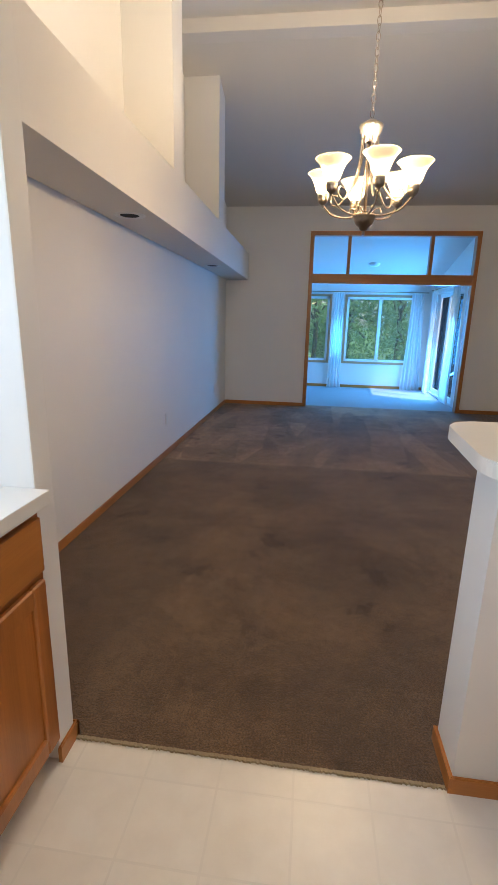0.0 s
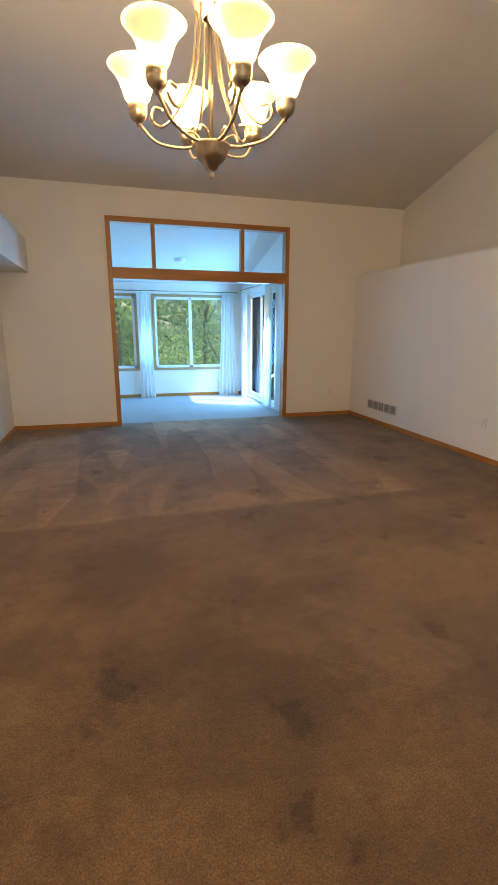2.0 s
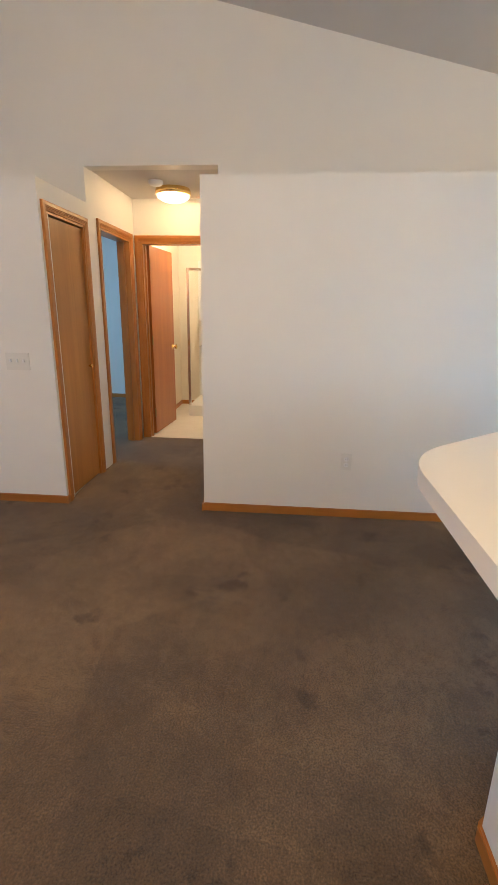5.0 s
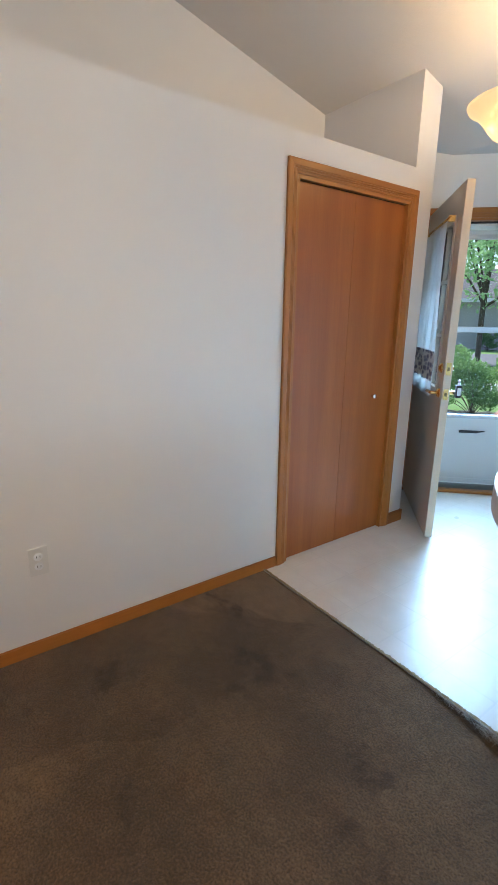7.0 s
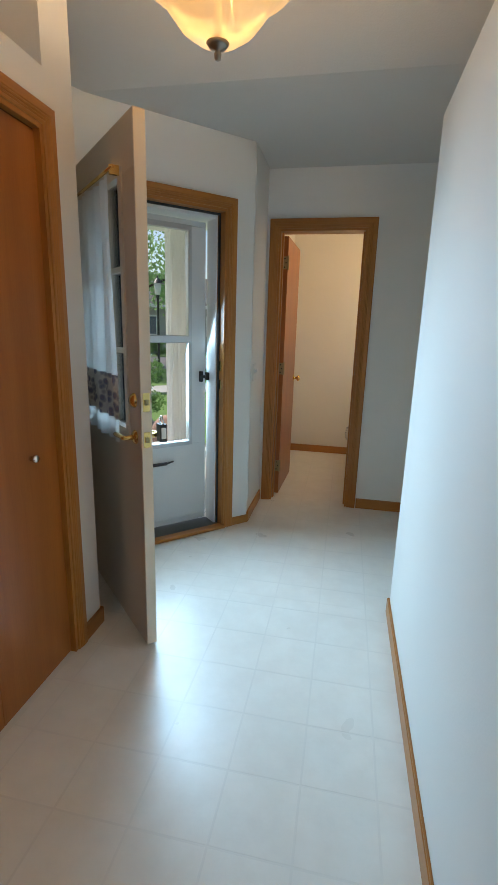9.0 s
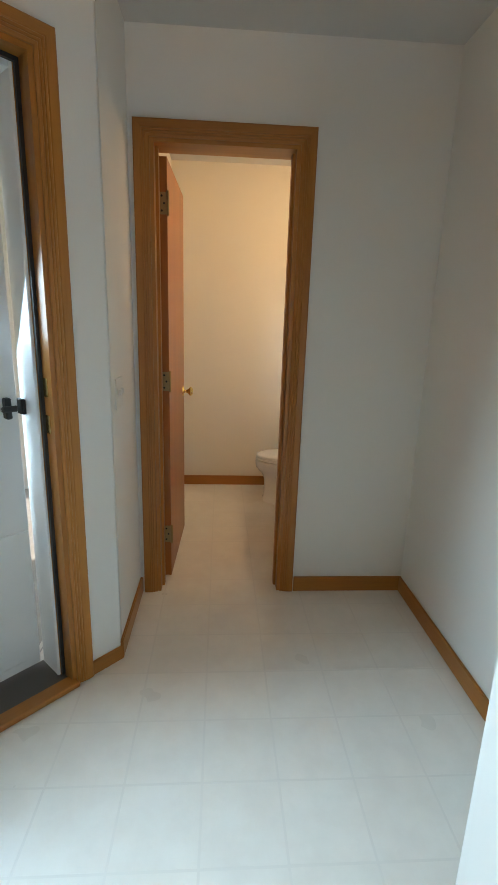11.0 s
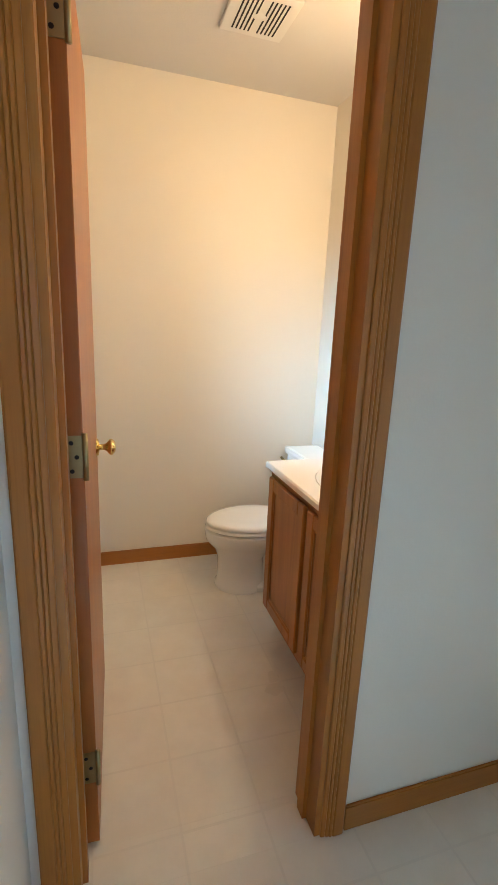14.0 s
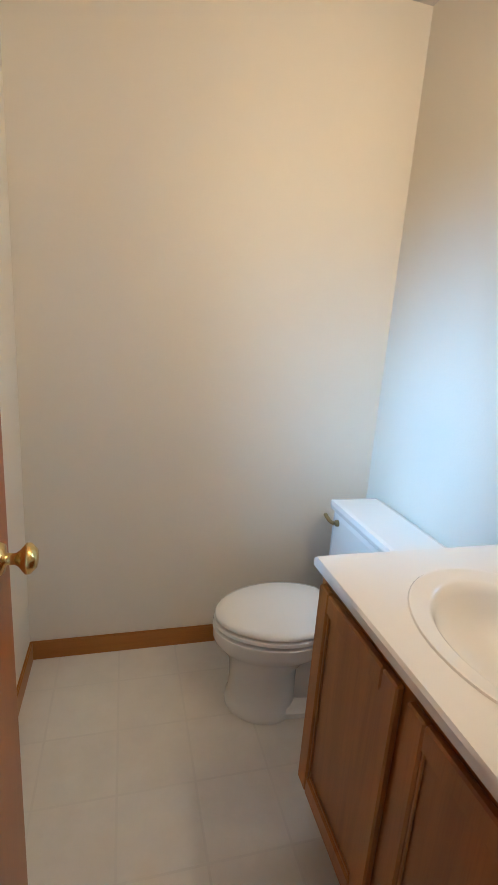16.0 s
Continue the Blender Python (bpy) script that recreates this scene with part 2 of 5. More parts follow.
def cloth_material(name, colour, clear):
    m, t, b = material(name, colour, 0.9)
    out = t.nodes["Material Output"]
    tl = t.nodes.new("ShaderNodeBsdfTranslucent")
    tl.inputs[0].default_value = (*colour, 1)
    tr = t.nodes.new("ShaderNodeBsdfTransparent")
    m1 = t.nodes.new("ShaderNodeMixShader")
    m1.inputs[0].default_value = 0.5
    m2 = t.nodes.new("ShaderNodeMixShader")
    m2.inputs[0].default_value = clear
    t.links.new(b.outputs[0], m1.inputs[1])
    t.links.new(tl.outputs[0], m1.inputs[2])
    t.links.new(m1.outputs[0], m2.inputs[1])
    t.links.new(tr.outputs[0], m2.inputs[2])
    t.links.new(m2.outputs[0], out.inputs[0])
    weave = grain(t, coords(t, (300, 300, 300)), 1, 2)
    bump(t, b, weave, 0.2, 0.0005)
    return m


SHEER = cloth_material("sheer_cloth", (0.85, 0.86, 0.87), 0.25)
LACE = cloth_material("curtain_cloth", (0.80, 0.79, 0.76), 0.1)


def shade_material(name, colour, power, clear):
    """Lit frosted glass that lets part of the bulb's light through."""
    m, t, b = material(name, (0.60, 0.54, 0.43), 0.4)
    b.inputs["Emission Color"].default_value = (*colour, 1)
    v = coords(t, (1, 1, 1))
    mr = t.nodes.new("ShaderNodeMapRange")
    mr.inputs[3].default_value, mr.inputs[4].default_value = power * 0.8, power * 1.2
    t.links.new(grain(t, v, 14, 4), mr.inputs[0])
    t.links.new(mr.outputs[0], b.inputs["Emission Strength"])
    tr = t.nodes.new("ShaderNodeBsdfTransparent")
    tr.inputs[0].default_value = (1.0, 0.93, 0.8, 1)
    ms = t.nodes.new("ShaderNodeMixShader")
    ms.inputs[0].default_value = clear
    t.links.new(b.outputs[0], ms.inputs[1])
    t.links.new(tr.outputs[0], ms.inputs[2])
    t.links.new(ms.outputs[0], t.nodes["Material Output"].inputs[0])
    return m


SHADE = shade_material("lit_frosted_glass", (1.0, 0.80, 0.48), 0.42, 0.5)
BOWL = shade_material("lit_alabaster_glass", (1.0, 0.60, 0.24), 0.55, 0.45)
DOME = shade_material("lit_dome_glass", (1.0, 0.82, 0.45), 2.4, 0.5)


# ---- shapes ----
def finish(name, bm, mats, parent=None, at=None, smooth=False):
    me = bpy.data.meshes.new(name)
    bmesh.ops.recalc_face_normals(bm, faces=bm.faces)
    bm.to_mesh(me)
    bm.free()
    for m in (mats if isinstance(mats, (list, tuple)) else [mats]):
        me.materials.append(m)
    if smooth:
        for p in me.polygons:
            p.use_smooth = True
    ob = new(name, me)
    if parent:
        ob.parent = parent
    if at is not None:
        ob.matrix_local = at
    return ob


def add_box(bm, x0, x1, y0, y1, z0, z1):
    v = [bm.verts.new(p) for p in ((x0, y0, z0), (x1, y0, z0), (x1, y1, z0), (x0, y1, z0), (x0, y0, z1), (x1, y0, z1), (x1, y1, z1), (x0, y1, z1))]
    return [bm.faces.new([v[i] for i in f]) for f in ((0, 3, 2, 1), (4, 5, 6, 7), (0, 1, 5, 4), (1, 2, 6, 5), (2, 3, 7, 6), (3, 0, 4, 7))]


def box(name, x0, x1, y0, y1, z0, z1, mat, parent=None, bevel=0.0, at=None):
    """A box; its origin stands at the middle of its base unless it is a part."""
    bm = bmesh.new()
    cx, cy, cz = ((x0 + x1) / 2, (y0 + y1) / 2, z0) if at is None and parent is None else (0, 0, 0)
    add_box(bm, x0 - cx, x1 - cx, y0 - cy, y1 - cy, z0 - cz, z1 - cz)
    if bevel:
        bmesh.ops.bevel(bm, geom=list(bm.edges), offset=bevel, segments=2, affect="EDGES", profile=0.7)
    ob = finish(name, bm, mat, parent, at)
    if at is None and parent is None:
        ob.location = (cx, cy, cz)
    return ob


def boxes(name, parts, mat, parent=None, bevel=0.0, at=None):
    bm = bmesh.new()
    for p in parts:
        add_box(bm, *p)
    if bevel:
        bmesh.ops.bevel(bm, geom=list(bm.edges), offset=bevel, segments=1, affect="EDGES")
    return finish(name, bm, mat, parent, at)


def prism(name, outline, z0, z1, mat, parent=None, bevel=0.0):
    bm = bmesh.new()
    low = [bm.verts.new((x, y, z0)) for x, y in outline]
    high = [bm.verts.new((x, y, z1)) for x, y in outline]
    bm.faces.new(low), bm.faces.new(high)
    for i in range(len(low)):
        j = (i + 1) % len(low)
        bm.faces.new((low[i], low[j], high[j], high[i]))
    if bevel:
        edges = [e for e in bm.edges if abs(e.verts[0].co.z - e.verts[1].co.z) < 1e-6]
        bmesh.ops.bevel(bm, geom=edges, offset=bevel, segments=2, affect="EDGES")
    return finish(name, bm, mat, parent)


def lathe(name, profile, mat, parent=None, at=None, steps=28, close=False):
    bm = bmesh.new()
    rings = []
    for r, z in profile:
        if r < 1e-5:
            rings.append([bm.verts.new((0, 0, z))])
        else:
            rings.append([bm.verts.new((r * math.cos(2 * math.pi * k / steps), r * math.sin(2 * math.pi * k / steps), z)) for k in range(steps)])
    for a, b in zip(rings, rings[1:]):
        for k in range(steps):
            q = (k + 1) % steps
            f = [a[k % len(a)], a[q % len(a)], b[q % len(b)], b[k % len(b)]]
            f = list(dict.fromkeys(f))
            if len(f) > 2:
                bm.faces.new(f)
    return finish(name, bm, mat, parent, at, True)


def tube(name, points, radius, mat, parent=None, at=None, sides=8):
    """A round bar through the points, smoothed."""
    pts = [Vector(p) for p in points]
    dense = []
    for i in range(len(pts) - 1):
        p0, p1, p2, p3 = pts[max(i - 1, 0)], pts[i], pts[i + 1], pts[min(i + 2, len(pts) - 1)]
        n = 1 if len(pts) == 2 else 6
        for k in range(n):
            s = k / n
            dense.append(0.5 * (2 * p1 + (p2 - p0) * s + (2 * p0 - 5 * p1 + 4 * p2 - p3) * s**2 + (3 * p1 - p0 - 3 * p2 + p3) * s**3))
    dense.append(pts[-1])
    bm = bmesh.new()
    rings = []
    for i, p in enumerate(dense):
        d = (dense[min(i + 1, len(dense) - 1)] - dense[max(i - 1, 0)]).normalized()
        side = d.cross(Vector((0, 0, 1)) if abs(d.z) < 0.9 else Vector((1, 0, 0))).normalized()
        up = side.cross(d)
        rings.append([bm.verts.new(p + radius * (side * math.cos(2 * math.pi * k / sides) + up * math.sin(2 * math.pi * k / sides))) for k in range(sides)])
    for a, b in zip(rings, rings[1:]):
        for k in range(sides):
            bm.faces.new((a[k], a[(k + 1) % sides], b[(k + 1) % sides], b[k]))
    bm.faces.new(rings[0]), bm.faces.new(rings[-1])
    return finish(name, bm, mat, parent, at, True)


def empty(name, m, label, category, group="", kind=""):
    ob = new(name)
    ob.matrix_world = m
    return tagged(ob, label, category, group, kind)


def setting(ob, label="", category=""):
    return tagged(ob, label, category, "", "structure")


# ---- the house: plan ----
XL, XR, XG = -1.34, 3.66, 4.40          # left wall, right ledge wall, gable wall
YF, YRIDGE, YFLAT = 7.93, 4.83, -1.38   # far wall, ridge, where the slope ends
LEDGE = 2.14
HALLX, BATHY = 2.34, -2.57


def roof(y):
    if y > YRIDGE:
        return 3.93 - 0.262 * (y - YRIDGE)
    return max(3.93 - 0.244 * (YRIDGE - y), 2.415)


def sloped_wall(name, x0, x1, y0, y1, z0, mat, top=0.03):
    """A wall along y whose head follows the roof."""
    ys = sorted({y0, y1, *[y for y in (YRIDGE, YFLAT) if y0 < y < y1]})
    bm = bmesh.new()
    for x in (x0, x1):
        pts = [(x, y, z0) for y in ys] + [(x, y, roof(y) + top) for y in reversed(ys)]
        bm.faces.new([bm.verts.new(p) for p in pts])
    bm.verts.ensure_lookup_table()
    n = len(ys) * 2
    for i in range(n):
        j = (i + 1) % n
        bm.faces.new((bm.verts[i], bm.verts[j], bm.verts[n + j], bm.verts[n + i]))
    return finish(name, bm, mat)


# ceilings
bm = bmesh.new()
line = [-2.69, YFLAT, YRIDGE, YF + 0.12]
for y0, y1 in zip(line, line[1:]):
    lo = [bm.verts.new(p) for p in ((-1.5, y0, roof(y0)), (4.54, y0, roof(y0)), (4.54, y1, roof(y1)), (-1.5, y1, roof(y1)))]
    hi = [bm.verts.new(v.co + Vector((0, 0, 0.15))) for v in lo]
    for f in ((0, 1, 2, 3), (0, 1, 5, 4), (1, 2, 6, 5), (2, 3, 7, 6), (3, 0, 4, 7), (4, 5, 6, 7)):
        vs = lo + hi
        bm.faces.new([vs[i] for i in f])
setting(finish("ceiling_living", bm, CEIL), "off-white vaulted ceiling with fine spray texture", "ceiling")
setting(box("ceiling_ridge_beam", -1.34, 4.40, YRIDGE - 0.085, YRIDGE + 0.085, 3.80, 3.925, CEIL, bevel=0.006), "painted ridge beam along the vault", "beam")
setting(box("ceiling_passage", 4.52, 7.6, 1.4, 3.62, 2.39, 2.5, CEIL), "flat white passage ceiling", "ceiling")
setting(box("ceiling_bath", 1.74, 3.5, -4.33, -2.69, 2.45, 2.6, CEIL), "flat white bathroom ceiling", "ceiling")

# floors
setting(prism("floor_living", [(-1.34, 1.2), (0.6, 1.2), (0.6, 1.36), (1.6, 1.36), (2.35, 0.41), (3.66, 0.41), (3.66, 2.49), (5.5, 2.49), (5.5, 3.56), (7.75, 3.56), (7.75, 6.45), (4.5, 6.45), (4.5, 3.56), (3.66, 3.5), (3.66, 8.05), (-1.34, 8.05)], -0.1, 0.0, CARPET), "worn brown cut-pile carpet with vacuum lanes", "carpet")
setting(box("floor_sunroom", -2.2, 2.72, 8.05, 10.9, -0.1, -0.002, SUNCARPET), "pale carpet in a bright sunroom", "carpet")
setting(box("floor_base", -1.5, 7.8, -4.4, 8.0, -0.25, -0.101, JOINT), "subfloor", "floor")

# living room walls
setting(sloped_wall("wall_left", -1.46, XL, 0.95, YF, 0, WALL), "off-white painted drywall", "wall")
setting(sloped_wall("wall_kitchen_left", -1.46, XL, -2.69, -0.35, 0, WALL), "off-white painted kitchen wall", "wall")
# gap in the left wall made only for the added kitchen fill
setting(sloped_wall("wall_kitchen_header", -1.46, XL, -0.35, 0.95, 2.0, WALL), "wall above the opening added in the kitchen", "wall")
setting(box("wall_kitchen_sill", -1.46, XL, -0.35, 0.95, 0, 1.1, WALL), "wall below the opening added in the kitchen", "wall")
setting(sloped_wall("wall_gable", XG, 4.52, -0.77, 2.49, 0, WALL), "off-white painted gable wall", "wall")
setting(sloped_wall("wall_gable_far", XG, 4.52, 3.5, YF, 0, WALL), "off-white painted gable wall", "wall")
setting(sloped_wall("wall_gable_header", XG, 4.52, 2.49, 3.5, 2.385, WALL), "drywall header over the passage", "wall")
# far wall with wide opening
setting(boxes("wall_far", [(-1.46, 0.055, YF, 8.05, 0, 3.2), (2.495, 4.52, YF, 8.05, 0, 3.2), (0.055, 2.495, YF, 8.05, 2.70, 3.2)], WALL), "off-white wall with a wide cased opening", "wall")
# ledge walls on the entry side
setting(boxes("wall_ledge_far", [(XR, 3.78, 3.5, YF, 0, LEDGE), (3.78, XG, 3.5, YF, LEDGE - 0.1, LEDGE), (4.31, XG, 3.5, 3.62, 0, LEDGE - 0.1), (3.78, 4.31, 3.5, 3.62, 2.0, LEDGE - 0.1)], WALL), "white partial-height wall with a plant ledge", "wall")
setting(boxes("wall_ledge_near", [(XR, 3.78, 0.26, 2.49, 0, LEDGE), (XR, 3.78, -0.6, -0.575, 0, LEDGE), (XR, 3.78, -0.575, 0.26, 1.975, LEDGE), (3.78, XG, -0.6, 2.49, LEDGE - 0.1, LEDGE), (3.78, 5.5, 2.37, 2.49, 0, LEDGE - 0.1), (4.52, 5.5, 2.37, 2.49, LEDGE - 0.1, 2.39)], WALL), "white partial-height closet wall with a plant ledge", "wall")
setting(box("wall_column", XR, XG, -0.77, -0.60, 0, roof(-0.60) + 0.03, WALL), "white wall end beside the entry", "wall")
# passage
setting(boxes("wall_passage", [(4.52, 4.63, 3.5, 3.62, 0, 2.39), (4.63, 5.36, 3.5, 3.62, 2.0, 2.39), (5.36, 5.5, 3.5, 3.62, 0, 2.39), (5.5, 5.62, 3.43, 3.62, 0, 2.39), (5.5, 5.62, 2.2, 2.62, 0, 2.39), (5.5, 5.62, 2.62, 3.43, 2.0, 2.39)], WALL), "passage walls lit by a warm ceiling lamp", "wall")
setting(boxes("wall_bathroom_far", [(7.4, 7.5, 1.4, 3.5, 0, 2.39), (5.62, 7.75, 3.5, 3.62, 0, 2.5), (5.62, 7.4, 1.4, 1.5, 0, 2.39), (5.5, 5.62, 1.4, 2.2, 0, 2.39)], WARMWALL), "cream bathroom walls", "wall")
setting(boxes("wall_bedroom", [(4.52, 7.85, 6.45, 6.57, 0, 2.5), (7.75, 7.85, 3.5, 6.45, 0, 2.5)], WALL), "pale bedroom walls in cool daylight", "wall")
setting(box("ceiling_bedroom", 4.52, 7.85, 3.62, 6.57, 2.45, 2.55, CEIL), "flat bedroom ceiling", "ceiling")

# ledge soffit with piers on the left
setting(box("wall_soffit", XL, -0.97, 1.2, YF, 2.03, 2.43, WALL, bevel=0.004), "white drywall soffit with downlights", "soffit")
for y0, y1 in ((3.72, 3.98), (5.42, 5.74)):
    setting(sloped_wall("wall_pier_%d" % (1 if y0 < 5 else 2), XL, -0.972, y0, y1, 2.43, WALL), "white drywall pier above the soffit", "pier")

# kitchen shell
setting(box("wall_kitchen_stub", XL, -0.62, 1.11, 1.2, 0, 2.43, WALL, bevel=0.006), "white wall end beside kitchen cabinets", "wall")
setting(box("wall_kitchen_back", -1.46, 1.80, -2.69, -2.57, 0, 2.43, WALL), "white kitchen back wall", "wall")
setting(boxes("wall_hall_kitchen", [(2.22, HALLX, -1.17, 0.41, 0, 2.155)], WALL, bevel=0.004), "white partial-height wall between kitchen and entry", "wall")
setting(boxes("wall_hall_nook", [(1.80, 1.92, -2.57, -1.05, 0, 2.43), (1.92, 2.22, -1.17, -1.05, 0, 2.155)], WALL), "white wall of the hall nook", "wall")
# peninsula half wall, with a splayed end
setting(prism("wall_peninsula", [(0.585, 1.19), (1.52, 1.19), (2.22, 0.30), (2.34, 0.41), (1.60, 1.36), (0.585, 1.36)], 0, 1.01, WALL), "white half wall under the breakfast bar", "half wall")

# entry: wall to the powder room, short side wall, splayed door wall
setting(boxes("wall_powder", [(1.74, 2.55, -2.69, BATHY, 0, 2.52), (3.165, 3.35, -2.69, BATHY, 0, 2.52), (2.55, 3.165, -2.69, BATHY, 2.03, 2.52)], WALL), "off-white wall with the powder room doorway", "wall")
setting(box("wall_entry_side", 3.25, 3.36, BATHY, -2.11, 0, 2.43, WALL), "short white wall beside the front door", "wall")
SPLAY = Matrix.Translation((3.226, -2.107, 0)) @ pose(0, 0, 0, 0, 0, 45)   # x along the door wall, y into the house
setting(boxes("wall_entry", [(0.034, 0.225, -0.16, 0, 0, 2.5), (1.14, 1.9, -0.16, 0, 0, 2.5), (0.225, 1.14, -0.16, 0, 2.04, 2.5)], WALL, at=SPLAY), "white splayed wall around the front door", "wall")

# powder room walls
setting(box("wall_powder_back", 1.74, 3.5, -4.33, -4.21, 0, 2.55, WARMWALL), "cream powder room wall", "wall")
setting(box("wall_powder_sink", 1.74, 1.86, -4.21, -2.69, 0, 2.55, WARMWALL), "cream powder room wall behind the sink", "wall")
setting(boxes("wall_powder_door", [(3.24, 3.36, -4.21, -3.78, 0, 2.55), (3.24, 3.36, -3.0, -2.69, 0, 2.55), (3.24, 3.36, -3.78, -3.0, 0, 1.05), (3.24, 3.36, -3.78, -3.0, 1.9, 2.55)], WARMWALL), "cream powder room wall beside the door", "wall")

# sunroom shell
bmx = [(-2.2, -0.95, 10.75, 10.87, 0, 2.3), (-0.95, 0.45, 10.75, 10.87, 0, 0.58), (-0.95, 0.45, 10.75, 10.87, 1.95, 2.3), (0.45, 0.83, 10.75, 10.87, 0, 2.3),
       (0.83, 2.25, 10.75, 10.87, 0, 0.58), (0.83, 2.25, 10.75, 10.87, 1.95, 2.3), (2.25, 2.72, 10.75, 10.87, 0, 2.3)]
setting(boxes("wall_sunroom_back", bmx, WALL), "white sunroom wall with two windows", "wall")
setting(boxes("wall_sunroom_side", [(2.6, 2.72, 10.42, 10.75, 0, 2.9), (2.6, 2.72, 8.05, 8.6, 0, 2.9), (2.6, 2.72, 8.6, 10.42, 2.06, 2.9), (-2.3, -2.2, 8.05, 10.87, 0, 2.9)], WALL), "white sunroom wall with a patio door", "wall")
bm = bmesh.new()
lo = [bm.verts.new(p) for p in ((-2.3, 8.05, 2.86), (2.72, 8.05, 2.86), (2.72, 10.9, 2.17), (-2.3, 10.9, 2.17))]
hi = [bm.verts.new(v.co + Vector((0, 0, 0.1))) for v in lo]
for f in ((0, 1, 2, 3), (0, 1, 5, 4), (1, 2, 6, 5), (2, 3, 7, 6), (3, 0, 4, 7), (4, 5, 6, 7)):
    bm.faces.new([(lo + hi)[i] for i in f])
setting(finish("ceiling_sunroom", bm, CEIL), "white sloped sunroom ceiling", "ceiling")


# ---- trim ----
def skirting(name, x0, x1, y0, y1, at=None, high=0.056):
    axis = "x" if x1 - x0 > y1 - y0 else "y"
    bm = bmesh.new()
    add_box(bm, x0, x1, y0, y1, 0.0, high)
    bmesh.ops.bevel(bm, geom=[e for e in bm.edges if all(v.co.z > high / 2 for v in e.verts)], offset=0.004, segments=2, affect="EDGES")
    return setting(finish(name, bm, OAK[axis], None, at), "honey oak baseboard", "baseboard")


B = 0.012
for s in ((XL, XL + B, 1.2, YF), (XL, 0.0, YF - B, YF), (2.55, XR, YF - B, YF), (XR - B, XR, 3.5, YF), (XR - B, XR, 0.325, 2.49),
          (XR - B, XR + 0.03, 3.488, 3.5), (3.64, 3.70, 2.49, 2.502), (HALLX, HALLX + B, -1.17, 0.405), (2.22, HALLX + B, -1.182, -1.17),
          (1.92, 2.48, BATHY, BATHY + B), (1.92, 1.932, BATHY, -1.17), (3.238, 3.25, BATHY, -2.083), (-0.62, -0.608, 1.10, 1.21), (-0.9, -0.608, 1.2, 1.212),
          (XR, XR + 0.05, -0.782, -0.77), (XR - B, XR, -0.782, -0.64), (0.573, 0.585, 1.178, 1.372), (0.585, 0.72, 1.178, 1.19), (0.585, 1.6, 1.36, 1.372),
          (1.86, 3.24, -4.21, -4.198), (3.228, 3.24, -4.198, -3.35), (-2.2, 2.6, 10.738, 10.75), (4.52, 7.75, 6.438, 6.45), (7.738, 7.75, 3.62, 6.438), (5.62, 7.388, 3.488, 3.5), (7.388, 7.4, 1.5, 3.5)):
    skirting("baseboard", *s, high=0.078 if s[3] < 0.5 else 0.058)
skirting("baseboard", 0.03, 0.165, 0, B, SPLAY)
skirting("baseboard", 0.0, 1.2, -B, 0.0, Matrix.Translation((2.346, 0.414, 0)) @ pose(0, 0, 0, 0, 0, 128.2))


def casing(name, x0, x1, top, m, wide=0.062, sides=("l", "r"), depth=0.018, jamb=0.12, mats=None):
    """Oak casing round an opening x0..x1, with stepped profile, and the jamb through the wall (local y < 0 is into the wall)."""
    mats = mats or (OAK["z"], OAK["x"])
    root = empty(name, m, "honey oak door casing with a stepped profile", "door frame", kind="structure")

    section = ((0.0, 0.0), (0.0, 0.5), (0.05, 0.62), (0.17, 0.68), (0.20, 0.58), (0.24, 0.76), (0.31, 0.8), (0.34, 0.68), (0.38, 0.9), (0.46, 0.94), (0.49, 0.82), (0.54, 1.0), (0.93, 1.0), (1.0, 0.86), (1.0, 0.0))

    def board(part, ends, mat):
        """A mitred moulding: ends gives its two end points for a distance from the opening."""
        bm = bmesh.new()
        rows = []
        for u, d in section:
            (xa, za), (xb, zb) = ends(u * wide)
            rows.append((bm.verts.new((xa, d * depth, za)), bm.verts.new((xb, d * depth, zb))))
        for p, q in zip(rows, rows[1:]):
            bm.faces.new((p[0], p[1], q[1], q[0]))
        for k in (0, 1):
            bm.faces.new([r[k] for r in rows])
        finish(part, bm, mat, root)

    left, right = "l" in sides, "r" in sides
    if left:
        board("side_casing", lambda u: ((x0 - u, 0.0), (x0 - u, top + u)), mats[0])
    if right:
        board("side_casing", lambda u: ((x1 + u, 0.0), (x1 + u, top + u)), mats[0])
    board("head_casing", lambda u: ((x0 - (u if left else 0), top + u), (x1 + (u if right else 0), top + u)), mats[1])
    if jamb:
        boxes("jamb", [(x0 - 0.004, x0 + 0.016, -jamb - 0.002, 0.004, 0, top), (x1 - 0.016, x1 + 0.004, -jamb - 0.002, 0.004, 0, top)], mats[0], root)
        boxes("head_jamb", [(x0 + 0.016, x1 - 0.016, -jamb - 0.002, 0.004, top - 0.016, top + 0.004)], mats[1], root)
        boxes("door_stop", [(x0 + 0.016, x0 + 0.028, -jamb * 0.7, -jamb * 0.4, 0, top - 0.016), (x1 - 0.028, x1 - 0.016, -jamb * 0.7, -jamb * 0.4, 0, top - 0.016)], mats[0], root)
    return root


# frames: local x along the wall, local y towards the viewer's room
casing("door_frame_powder", 2.55, 3.165, 2.03, pose(0, BATHY, 0), 0.064)
casing("door_frame_front", 0.225, 1.14, 2.02, SPLAY, 0.062, jamb=0.16)
casing("door_frame_closet", -0.575, 0.26, 1.965, Matrix.Translation((XR, 0, 0)) @ pose(0, 0, 0, 0, 0, 90), 0.06, depth=0.016)
casing("door_frame_linen", 3.745, 4.31, 1.965, Matrix.Translation((0, 3.5, 0)) @ Matrix.Diagonal((1, -1, 1, 1)), 0.056)
